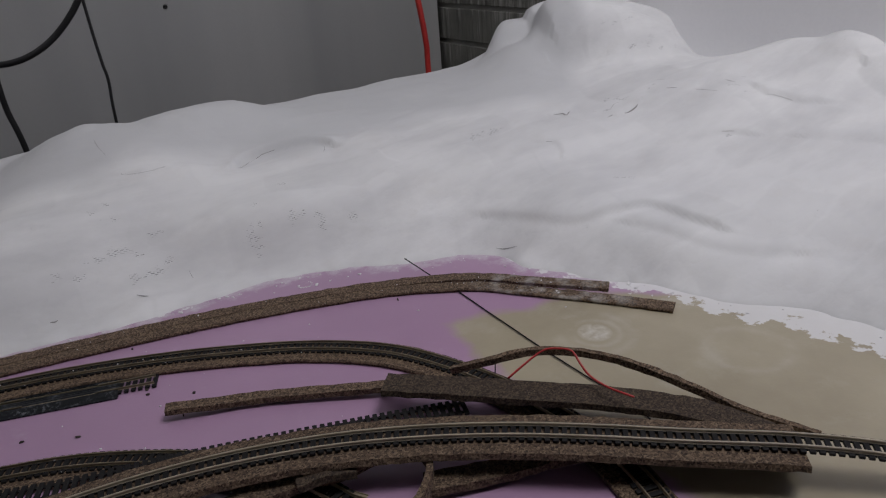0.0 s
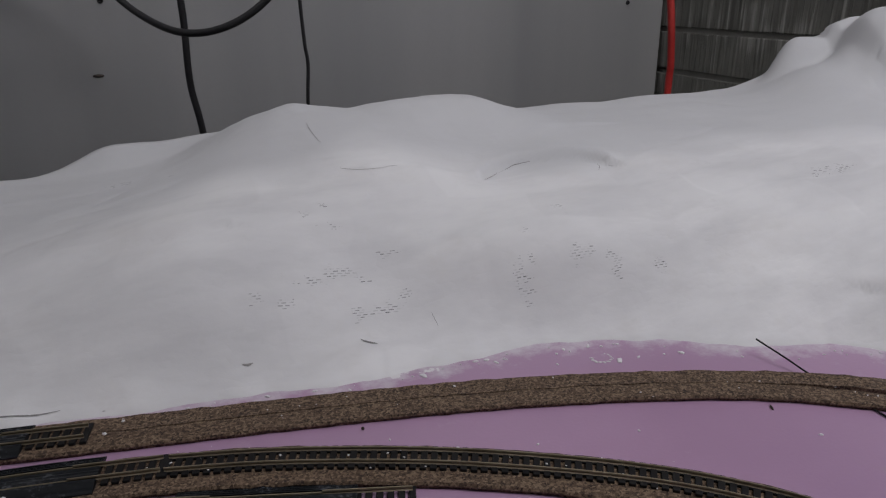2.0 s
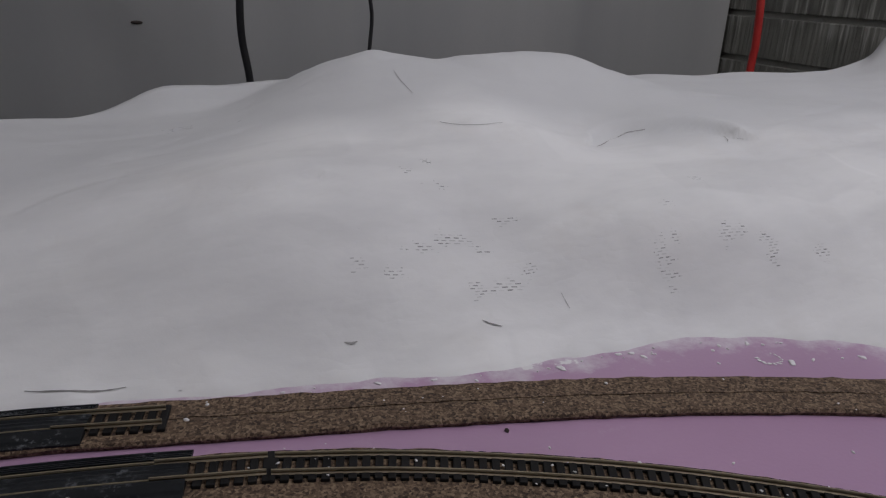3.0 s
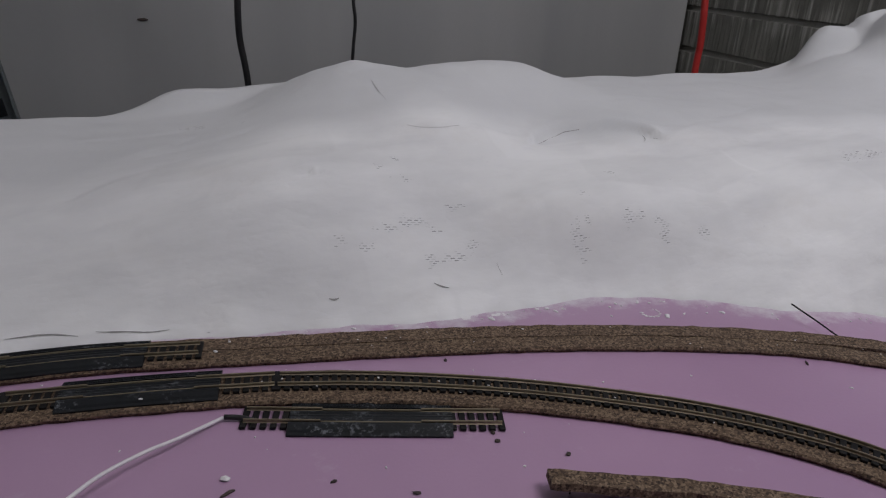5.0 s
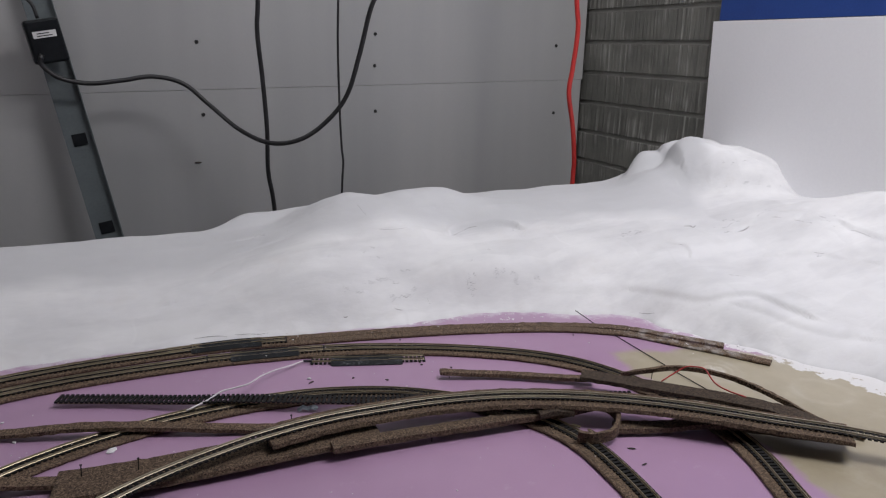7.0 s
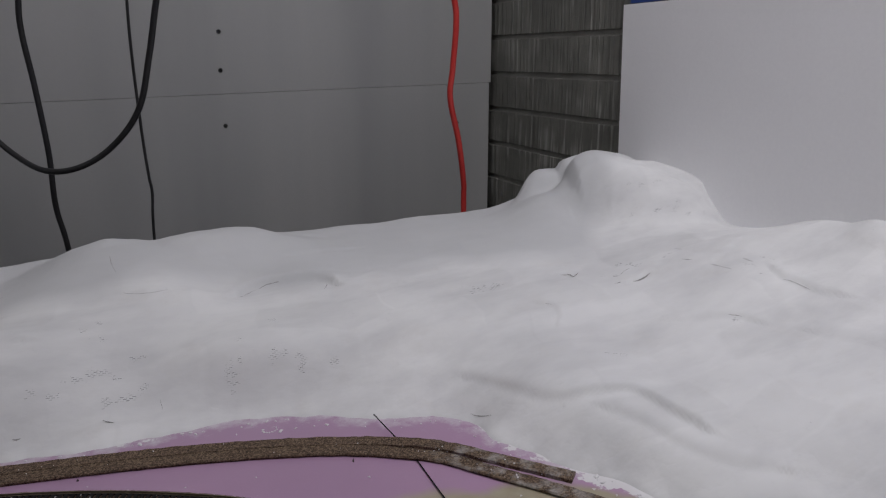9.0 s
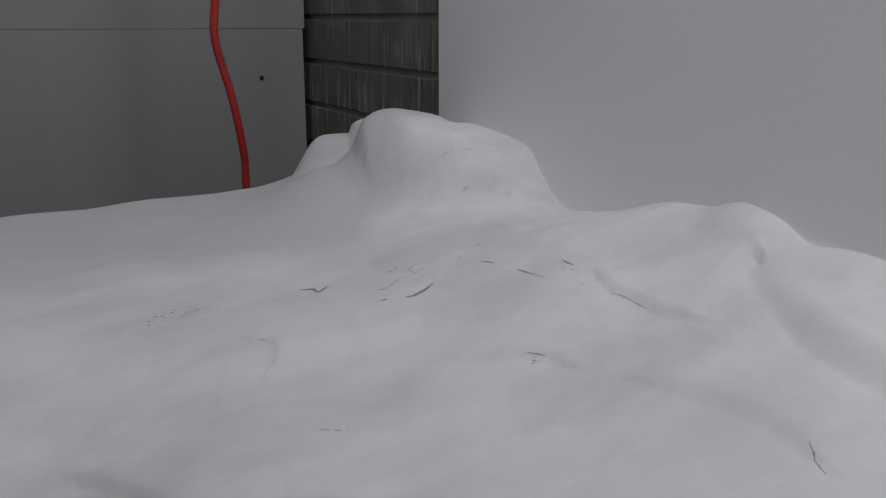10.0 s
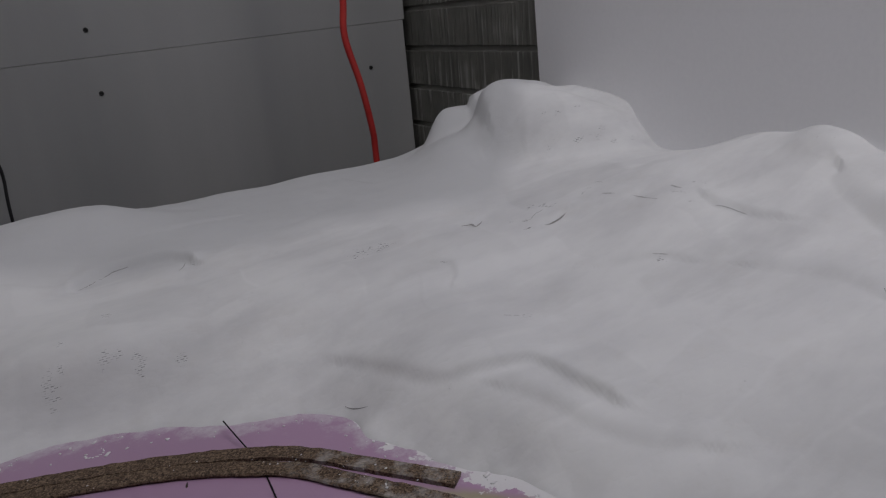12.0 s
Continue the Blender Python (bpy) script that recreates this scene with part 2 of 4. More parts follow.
def make_cork(name, shade):
    m, nt, bsdf = shader(name, 0.9)
    v = coords(nt)
    cells = []
    for scale in (900.0, 1500.0):
        vo = nt.nodes.new("ShaderNodeTexVoronoi")
        vo.inputs["Scale"].default_value = scale
        nt.links.new(v, vo.inputs["Vector"])
        sc = nt.nodes.new("ShaderNodeSeparateColor")
        nt.links.new(vo.outputs["Color"], sc.inputs[0])
        cells.append(sc.outputs[0])
    g, big = noise_node(nt, v, 900.0, 3, 0.7), noise_node(nt, v, 14.0, 4)
    f = calc(nt, "ADD", calc(nt, "MULTIPLY", cells[0], 0.6), calc(nt, "ADD", calc(nt, "MULTIPLY", cells[1], 0.25), calc(nt, "MULTIPLY", g, 0.15)))
    col = ramp(nt, f, [(p, tuple(c * shade for c in rgb)) for p, rgb in ((0.18, (0.019, 0.011, 0.0075)), (0.38, (0.080, 0.050, 0.032)), (0.6, (0.142, 0.095, 0.061)), (0.86, (0.27, 0.195, 0.128)))])
    col = mix(nt, calc(nt, "MULTIPLY", big, 0.22), col, (0.115 * shade, 0.074 * shade, 0.045 * shade))
    # plaster smeared over the cork by the cut end of the roadbed
    sep = nt.nodes.new("ShaderNodeSeparateXYZ")
    nt.links.new(v, sep.inputs[0])
    ex, ey = calc(nt, "SUBTRACT", sep.outputs[0], 0.338), calc(nt, "SUBTRACT", sep.outputs[1], 0.604)
    far = calc(nt, "SQRT", calc(nt, "ADD", calc(nt, "MULTIPLY", ex, ex), calc(nt, "MULTIPLY", ey, ey)))
    near = calc(nt, "MULTIPLY", calc(nt, "SUBTRACT", 0.085, far, True), 25.0, True)
    mottle = calc(nt, "MULTIPLY", calc(nt, "SUBTRACT", noise_node(nt, v, 75.0, 4, 0.65), 0.46, True), 5.0, True)
    col = mix(nt, calc(nt, "MULTIPLY", calc(nt, "MULTIPLY", near, mottle), 0.6), col, (0.50, 0.48, 0.46))
    nt.links.new(col, bsdf.inputs["Base Color"])
    bump(nt, bsdf, f, 1.0, 0.0007)
    return m


def make_brick():
    m, nt, bsdf = shader("striated_brick", 0.75)
    v = coords(nt)
    comb = noise_node(nt, coords(nt, (1, 120, 4.0)), 1.0, 3)
    big, fine = noise_node(nt, v, 16.0, 4), noise_node(nt, v, 260.0, 4)
    info = nt.nodes.new("ShaderNodeObjectInfo")
    col = ramp(nt, big, [(0.3, (0.125, 0.125, 0.112)), (0.7, (0.215, 0.213, 0.19))])
    col = mix(nt, calc(nt, "MULTIPLY", info.outputs["Random"], 0.35), col, (0.10, 0.10, 0.088))
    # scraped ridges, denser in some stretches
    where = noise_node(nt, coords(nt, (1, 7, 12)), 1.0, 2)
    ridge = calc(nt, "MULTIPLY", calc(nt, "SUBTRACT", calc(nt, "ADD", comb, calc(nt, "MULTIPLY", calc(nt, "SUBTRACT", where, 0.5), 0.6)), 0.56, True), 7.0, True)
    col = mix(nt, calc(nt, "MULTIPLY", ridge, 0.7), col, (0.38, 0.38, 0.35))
    # grooves are darkened in the colour as well as in the bump
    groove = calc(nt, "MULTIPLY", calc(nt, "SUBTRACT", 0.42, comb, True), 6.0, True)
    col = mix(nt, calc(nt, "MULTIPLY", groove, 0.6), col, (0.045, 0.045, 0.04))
    nt.links.new(col, bsdf.inputs["Base Color"])
    bump(nt, bsdf, calc(nt, "ADD", comb, calc(nt, "MULTIPLY", fine, 0.15)), 1.0, 0.006)
    return m


def make_panel():
    m, nt, bsdf = shader("grey_panel", 0.42)
    v = coords(nt)
    # vertical bands in the colour stand in for soft shading on the panel
    streak = noise_node(nt, coords(nt, (5.0, 1.0, 0.35)), 1.0, 3)
    big, fine = noise_node(nt, v, 3.0, 4), noise_node(nt, v, 180.0, 3)
    col = ramp(nt, streak, [(0.3, (0.32, 0.325, 0.325)), (0.7, (0.425, 0.425, 0.42))])
    col = mix(nt, calc(nt, "MULTIPLY", big, 0.3), col, (0.32, 0.32, 0.32))
    col = mix(nt, calc(nt, "MULTIPLY", fine, 0.12), col, (0.22, 0.22, 0.22))
    nt.links.new(col, bsdf.inputs["Base Color"])
    bump(nt, bsdf, fine, 0.15, 0.0003)
    return m


PLASTER, FOAM, CORK, BRICK, PANEL = make_plaster(), make_foam(), make_cork("cork", 1.0), make_brick(), make_panel()
CORK_DARK = make_cork("dark_cork", 0.42)
# cork with the shade around the flexible track put into its colour
CORK_SHADED = make_cork("shaded_cork", 0.85)
MORTAR = plain("mortar", (0.20, 0.20, 0.18), (0.34, 0.34, 0.31), 0.9, 20, 400, bump_mm=0.6)
SHEET = plain("white_sheet", (0.82, 0.82, 0.845), (0.88, 0.88, 0.90), 0.5, 2.5, 200, bump_mm=0.02)
BLUE = plain("blue_board", (0.012, 0.045, 0.22), (0.02, 0.07, 0.30), 0.5, 8, 300)
TIE = plain("black_plastic_tie", (0.005, 0.005, 0.006), (0.016, 0.015, 0.015), 0.6, 60, 700)
TIE.node_tree.nodes["Principled BSDF"].inputs["Specular IOR Level"].default_value = 0.2
BLACK = plain("black_plastic", (0.003, 0.004, 0.005), (0.011, 0.013, 0.016), 0.42, 60, 700)
BLACK.node_tree.nodes["Principled BSDF"].inputs["Specular IOR Level"].default_value = 0.18
RAMP = plain("scuffed_black_plastic", (0.003, 0.004, 0.005), (0.012, 0.014, 0.017), 0.42, 60, 700)


def scuff(m):
    """Pale plaster scuffs scraped over black plastic."""
    nt = m.node_tree
    bsdf = nt.nodes["Principled BSDF"]
    bsdf.inputs["Specular IOR Level"].default_value = 0.2
    under = bsdf.inputs["Base Color"].links[0].from_socket
    where = noise_node(nt, coords(nt), 38.0, 3)
    streak = noise_node(nt, coords(nt, (1, 1, 1), (0, 0, 0.6)), 420.0, 4, 0.7)
    f = calc(nt, "MULTIPLY", calc(nt, "MULTIPLY", calc(nt, "SUBTRACT", where, 0.50, True), 9.0, True), calc(nt, "MULTIPLY", calc(nt, "SUBTRACT", streak, 0.52, True), 7.0, True))
    nt.links.new(mix(nt, calc(nt, "MULTIPLY", f, 0.38), under, (0.40, 0.42, 0.46)), bsdf.inputs["Base Color"])


scuff(RAMP)
RAIL = plain("nickel_rail", (0.36, 0.30, 0.21), (0.50, 0.43, 0.31), 0.42, 40, 500, metal=1.0, bump_mm=0.01, gloss_var=0.06)
RAIL_NEW = plain("bright_nickel_rail", (0.44, 0.38, 0.285), (0.60, 0.53, 0.41), 0.38, 40, 500, metal=0.75, bump_mm=0.01, gloss_var=0.06)
RUBBER = plain("black_cable", (0.008, 0.008, 0.009), (0.02, 0.02, 0.022), 0.45, 30, 500)
RED = plain("red_cable", (0.42, 0.02, 0.02), (0.58, 0.05, 0.04), 0.4, 20, 400)
RED_WIRE = plain("red_wire", (0.35, 0.02, 0.02), (0.5, 0.04, 0.04), 0.45, 30, 400)
WHITE_WIRE = plain("white_wire", (0.60, 0.57, 0.60), (0.75, 0.72, 0.74), 0.45, 30, 400)
STEEL = plain("teal_grey_steel", (0.075, 0.09, 0.095), (0.12, 0.14, 0.145), 0.45, 8, 260, bump_mm=0.05)
SCREW = plain("screw", (0.02, 0.02, 0.02), (0.07, 0.07, 0.07), 0.4, 100, 800, metal=0.6)
LABEL = plain("paper_label", (0.6, 0.6, 0.6), (0.72, 0.72, 0.72), 0.6, 30, 400)
CRUMB = plain("plaster_crumb", (0.62, 0.60, 0.62), (0.78, 0.77, 0.78), 0.85, 60, 700, bump_mm=0.3)
PAPER = plain("pale_blue_paper", (0.42, 0.52, 0.60), (0.55, 0.64, 0.70), 0.7, 40, 500)
DARKBIT = plain("dark_crumb", (0.03, 0.025, 0.025), (0.08, 0.06, 0.05), 0.85, 90, 700, bump_mm=0.4)
WOOD = plain("bench_timber", (0.26, 0.18, 0.10), (0.38, 0.27, 0.16), 0.7, 6, 200)
ROOM = plain("room_paint", (0.42, 0.42, 0.43), (0.50, 0.50, 0.50), 0.8, 3, 200)
CEIL = plain("ceiling_paint", (0.62, 0.62, 0.62), (0.70, 0.70, 0.69), 0.85, 3, 200)
CONCRETE = plain("concrete_floor", (0.20, 0.20, 0.19), (0.30, 0.29, 0.28), 0.8, 5, 160, bump_mm=0.4)
# grey for the shade in lifted cloth edges and folds
SEAM_SHADE = plain("plaster_seam_shade", (0.19, 0.185, 0.185), (0.38, 0.375, 0.37), 0.9, 60, 600)


# ---- mesh helpers ----
def link(name, bm, material, smooth=False):
    me = bpy.data.meshes.new(name)
    bmesh.ops.recalc_face_normals(bm, faces=bm.faces)
    bm.to_mesh(me)
    bm.free()
    me.materials.append(material)
    if smooth:
        me.polygons.foreach_set("use_smooth", [True] * len(me.polygons))
    return new(name, me)


def part(name, bm, material, parent, label="", smooth=False):
    ob = link(name, bm, material, smooth)
    ob.parent = parent
    if label:
        ob["label"] = label
    return ob


def thing(name, label, category, group="", kind="", at=(0, 0, 0)):
    ob = new(name)
    ob.location = at
    return tagged(ob, label, category, group, kind)


def box(lo, hi, bevel=0.0, bm=None):
    bm = bm or bmesh.new()
    vs = [bm.verts.new((x, y, z)) for z in (lo[2], hi[2]) for y in (lo[1], hi[1]) for x in (lo[0], hi[0])]
    fs = [bm.faces.new([vs[i] for i in f]) for f in ((0, 2, 3, 1), (4, 5, 7, 6), (0, 1, 5, 4), (2, 6, 7, 3), (0, 4, 6, 2), (1, 3, 7, 5))]
    if bevel:
        edges = list({e for f in fs for e in f.edges})
        bmesh.ops.bevel(bm, geom=edges, offset=bevel, segments=2, affect="EDGES", profile=0.5)
    return bm


def smooth_path(pts, step):
    """A Catmull-Rom line through the points, cut into equal steps; 3D."""
    p = np.array([(*q, 0.0)[:3] for q in pts], float)
    p = np.vstack([2 * p[0] - p[1], p, 2 * p[-1] - p[-2]])
    out = []
    for i in range(1, len(p) - 2):
        a, b, c, d = p[i - 1:i + 3]
        for t in np.linspace(0, 1, 24, endpoint=False):
            out.append(0.5 * (2 * b + (c - a) * t + (2 * a - 5 * b + 4 * c - d) * t * t + (3 * b - a - 3 * c + d) * t ** 3))
    out.append(p[-2])
    out = np.array(out)
    s = np.r_[0, np.cumsum(np.linalg.norm(np.diff(out, axis=0), axis=1))]
    n = max(2, int(round(s[-1] / step)) + 1)
    u = np.linspace(0, s[-1], n)
    return np.stack([np.interp(u, s, out[:, k]) for k in range(3)], axis=1)


def frames_of(path):
    """Tangents, side vectors and up vectors; the side stays level, or is carried along where the path runs steeply."""
    t = np.gradient(path, axis=0)
    t /= np.linalg.norm(t, axis=1)[:, None]
    n = np.stack([-t[:, 1], t[:, 0], np.zeros(len(t))], axis=1)
    flat = np.linalg.norm(n, axis=1)
    if flat.min() > 0.3:
        n /= flat[:, None]
    else:
        k = int(np.argmax(flat))
        n[k] = n[k] / flat[k] if flat[k] > 1e-6 else (1, 0, 0)
        for order in (range(k + 1, len(t)), range(k - 1, -1, -1)):
            last = n[k]
            for i in order:
                side = last - t[i] * np.dot(last, t[i])
                last = n[i] = side / np.linalg.norm(side)
    return t, n, np.cross(t, n)


def sweep(path, profile, rough=0.0, twist=None, bm=None):
    """A closed profile of (side, up) carried along the path, with capped ends."""
    bm = bm or bmesh.new()
    t, n, up = frames_of(path)
    rings = []
    for i, p in enumerate(path):
        a = twist(i / (len(path) - 1)) if twist else 0.0
        ca, sa = math.cos(a), math.sin(a)
        ring = []
        for u, v in profile:
            w = Vector(p + n[i] * (u * ca - v * sa) + up[i] * (u * sa + v * ca))
            if rough:
                w += noise.noise_vector(w * 160.0) * rough
            ring.append(bm.verts.new(w))
        rings.append(ring)
    k = len(profile)
    for r0, r1 in zip(rings, rings[1:]):
        for j in range(k):
            bm.faces.new((r0[j], r0[(j + 1) % k], r1[(j + 1) % k], r1[j]))
    bm.faces.new(rings[0][::-1])
    bm.faces.new(rings[-1])
    return bm


def circle(r, n=8):
    return [(r * math.cos(2 * math.pi * i / n), r * math.sin(2 * math.pi * i / n)) for i in range(n)]


def cable(name, pts, r, material, label, category="cable", step=0.006):
    bm = sweep(smooth_path(pts, step), circle(r, 10))
    ob = link(name, bm, material, True)
    return tagged(ob, label, category)


# ---- the room ----
def wall(name, lo, hi, material):
    return tagged(link(name, box(lo, hi), material), kind="structure")


wall("floor", (-2.4, -1.8, -1.05), (1.2, 1.9, -0.95), CONCRETE)
wall("ceiling", (-2.4, -1.8, 1.45), (1.2, 1.9, 1.55), CEIL)
wall("wall_south", (-2.4, -1.8, -0.95), (1.2, -1.6, 1.45), ROOM)
wall("wall_west", (-2.4, -1.6, -0.95), (-2.2, 1.62, 1.45), ROOM)
wall("wall_north", (-2.4, 1.62, -0.95), (1.2, 1.82, 1.45), ROOM)
WALL_EAST = wall("wall_east", (0.852, -1.6, -0.95), (1.05, 1.62, 1.45), MORTAR)

PANEL_FACE = 1.541


def joint_z(x):
    """The joint between the lower and upper panels runs slightly uphill."""
    return 0.2481 + 0.0214 * x


for lower in (True, False):
    x1 = 0.831 if lower else 0.835
    bm = box((-1.9, PANEL_FACE, -0.75 if lower else 1.0), (x1, 1.62, 1.0 if lower else 1.20), 0.0005)
    for v in bm.verts:
        if abs(v.co.z - 1.0) < 0.01:
            v.co.z += joint_z(v.co.x) - 1.0 + (-0.0003 if lower else 0.0003)
    tagged(link("wall_panel", bm, PANEL), "smooth grey wall panel fixed with dark screws", "wall panel", "grey wall panels", "structure")


def screw(x, z):
    bm = bmesh.new()
    bmesh.ops.create_cone(bm, cap_ends=True, segments=12, radius1=0.0042, radius2=0.0030, depth=0.003, matrix=pose(0, 0, 0, 90, 0, 0))
    ob = thing("panel_screw", "dark countersunk screw in the grey wall panel", "screw", "panel screws", at=(x, PANEL_FACE - 0.001, z))
    part("screw_head", bm, SCREW, ob)
    slot = part("drive_slot", box((-0.0025, -0.0021, -0.0005), (0.0025, -0.0014, 0.0005)), TIE, ob)
    slot.rotation_euler = (0, x * 9 + z * 5, 0)


for x, z in ((0.754, 0.184), (0.750, 0.347), (0.278, 0.197), (0.277, 0.296), (0.279, 0.363), (-0.092, 0.197), (-0.095, 0.339), (-0.481, 0.203), (-0.48, 0.345)):
    screw(x, z)
bm = bmesh.new()
bmesh.ops.create_icosphere(bm, subdivisions=2, radius=0.005, matrix=Matrix.Translation((-0.109, PANEL_FACE - 0.0005, 0.100)) @ Matrix.Diagonal((1.5, 0.25, 0.45, 1)))
tagged(link("scuff_mark", bm, DARKBIT, True), "small dark scuff on the grey wall panel", "mark")

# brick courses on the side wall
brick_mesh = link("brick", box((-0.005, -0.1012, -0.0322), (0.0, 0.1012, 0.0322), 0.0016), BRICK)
first = True
for row in range(-4, 7):
    zc = 0.284 + 0.0735 * row + 0.0367
    for col in range(5):
        yc = 1.203 + 0.1015 + 0.203 * (col - 2) + (0.1015 if row % 2 == 0 else 0.0)
        if yc > 1.7:
            continue
        ob = brick_mesh if first else new("brick", brick_mesh.data)
        first = False
        ob.parent = WALL_EAST
        ob.location = (0.852, yc, zc)
        ob.rotation_euler = (0, 0, 0)

# ---- the backdrop ----
back = thing("backdrop_sheet", "white plastic backdrop sheet standing behind the plaster hills", "backdrop", kind="structure")
bm = box((0.834, -0.5, 0.0), (0.8365, 1.104, 0.3972), 0.0006)
for v in bm.verts:
    v.co.y += 0.038 * v.co.z if v.co.y > 0 else 0.0
part("sheet_panel", bm, SHEET, back)
tagged(link("blue_board", box((0.837, -0.5, 0.3985), (0.8395, 1.107, 0.80), 0.0006), BLUE), "deep blue board on the wall above the white sheet", "board", kind="structure")

def foam_mesh():
    bmf = bmesh.new()
    bmesh.ops.create_grid(bmf, x_segments=200, y_segments=150, size=0.5, matrix=Matrix.Translation((-0.159, 0.384, 0.0)) @ Matrix.Diagonal((1.982, 1.468, 1, 1)))
    edge = [e for e in bmf.edges if e.is_boundary]
    low = bmesh.ops.extrude_edge_only(bmf, edges=edge)["geom"]
    for v in low:
        if isinstance(v, bmesh.types.BMVert):
            v.co.z = -0.05
    return bmf


# ---- the bench ----
bench = thing("layout_bench", "plain timber bench under the foam board", "bench")
part("top", box((-1.15, -0.35, -0.07), (0.83, 1.12, -0.051), 0.002), WOOD, bench)
for x in (-1.1, 0.75):
    for y in (-0.3, 1.05):
        part("leg", box((x, y, -0.949), (x + 0.06, y + 0.06, -0.071), 0.003), WOOD, bench)
FOAM_OB = tagged(link("foam_board", foam_mesh(), FOAM), "pinkish purple foam board with a tan painted end", "foam board", kind="structure")

# ---- the plaster hills ----
FOOT = np.array([(-.95, .45), (-.75, .66), (-.6, .76), (-.472, .815), (-.38, .832), (-.3, .829), (-.2, .821), (-.12, .812), (-.09, .806), (-.03, .800), (.0, .795), (.035, .787), (.075, .788), (.13, .788),
                 (.175, .781), (.22, .763), (.25, .743), (.278, .727), (.315, .716), (.338, .692), (.345, .656), (.362, .625), (.376, .588), (.395, .570), (.407, .543), (.416, .515), (.430, .488), (.448, .470), (.462, .44), (.468, .40), (.47, .3), (.47, .1), (.47, -.34)])
# mounds: centre x, y, height, spread in x, spread in y, squareness, turn, tilt
MOUNDS_SLOPE = [(0.2733, 0.9484, -0.0099, 0.0635, 0.1818), (0.0595, 0.9013, 0.0174, 0.0484, 0.0455), (0.0701, 0.855, -0.024, 0.0549, 0.1562), (-0.123, 1.0109, -0.0075, 0.0783, 0.0984), (-0.2482, 0.958, -0.0258, 0.1291, 0.1048), (-0.0766, 0.8268, 0.0178, 0.0805, 0.05), (0.1685, 0.8373, 0.0216, 0.0618, 0.0307)]
MOUNDS_CREST = [(-0.7382, 1.0483, -0.0421, 0.155, 0.1264), (-0.4799, 1.0382, -0.0204, 0.1655, 0.1014, 1.23), (-0.0519, 1.1344, -0.0193, 0.1999, 0.0585), (0.0382, 1.1206, 0.0112, 0.0644, 0.0619, 2.55), (0.0614, 1.0511, 0.037, 0.055, 0.055), (0.1817, 1.1102, 0.005, 0.0636, 0.1115, 3.5), (0.2043, 1.0291, 0.0383, 0.0682, 0.0658, 1.03), (0.3224, 1.1407, 0.005, 0.055, 0.055, 1.5), (0.3951, 1.0634, -0, 0.1169, 0.055), (-0.0754, 1.2078, 0.0503, 0.0985, 0.0836, 3.5)]
MOUNDS_PLATEAU = [(0.443, 0.9628, -0.0052, 0.0432, 0.0422), (0.4975, 0.7694, -0.0193, 0.1638, 0.0792), (0.7162, 0.7384, 0.0212, 0.1098, 0.1038), (0.5427, 0.6138, -0.0234, 0.0816, 0.1345), (0.4741, 0.6223, -0.0307, 0.0486, 0.0645), (0.6756, 0.6731, 0.0106, 0.028, 0.0375), (0.5975, 0.3617, -0.0182, 0.1447, 0.1473)]
MOUNDS_PEAK = [(0.783, 0.9801, 0.0487, 0.1121, 0.0875, 3.4, -5.2, -0.55), (0.7133, 1.0907, 0.0221, 0.0707, 0.0304, 3.05, 6.2, -1.15), (0.7762, 1.1064, 0.0424, 0.1083, 0.1568, 1, -41.4, -0.02), (0.834, 0.9447, 0.015, 0.0616, 0.0227, 2.17, -29.7, 0.16)]
MOUNDS_END = [(0.8446, 0.3403, 0.0501, 0.0822, 0.1968), (0.8279, 0.6484, 0.0193, 0.028, 0.028, 1.5), (0.8028, 0.57, 0.0159, 0.0335, 0.028), (0.8581, 0.7341, 0.0181, 0.0336, 0.0564), (0.8512, 0.8874, -0.004, 0.028, 0.0793)]
MOUNDS_BROAD = [(0.46, 0.62, 0.0271, 0.06, 0.06), (0.53, 0.66, -0.0003, 0.07, 0.06), (0.62, 0.65, -0.0068, 0.07, 0.06), (0.7, 0.65, -0.0084, 0.06, 0.06), (0.6, 0.78, 0.0015, 0.07, 0.06), (0.53, 0.81, 0.0089, 0.06, 0.06), (0.28, 0.92, -0.0014, 0.06, 0.05), (0.19, 0.95, -0.0118, 0.06, 0.05), (-0.14, 1.016, -0.0008, 0.07, 0.05), (0.8, 0.7, 0.0174, 0.05, 0.06), (0.83, 0.78, -0.0018, 0.05, 0.05), (-0.62, 1.1, 0.0039, 0.1, 0.08), (-0.36, 1.1, -0.0023, 0.08, 0.07), (0.52, 1.08, 0.0027, 0.08, 0.05), (0.6, 1.08, -0.0132, 0.06, 0.05)]
MOUNDS_BROAD_SLOPE = [(0.19, 0.975, -0.0251, 0.05, 0.04), (0.12, 0.955, 0.0159, 0.05, 0.04), (0.05, 0.955, -0.0038, 0.05, 0.04), (0, 0.93, 0.0063, 0.05, 0.04), (-0.06, 0.95, 0.0012, 0.05, 0.04), (0.26, 0.975, 0.0024, 0.05, 0.04), (0.13, 0.87, 0.0016, 0.05, 0.04), (0.2, 0.87, -0.0016, 0.05, 0.04), (0.33, 0.97, -0.0013, 0.05, 0.04), (0.636, 1.025, 0.018, 0.032, 0.04)]
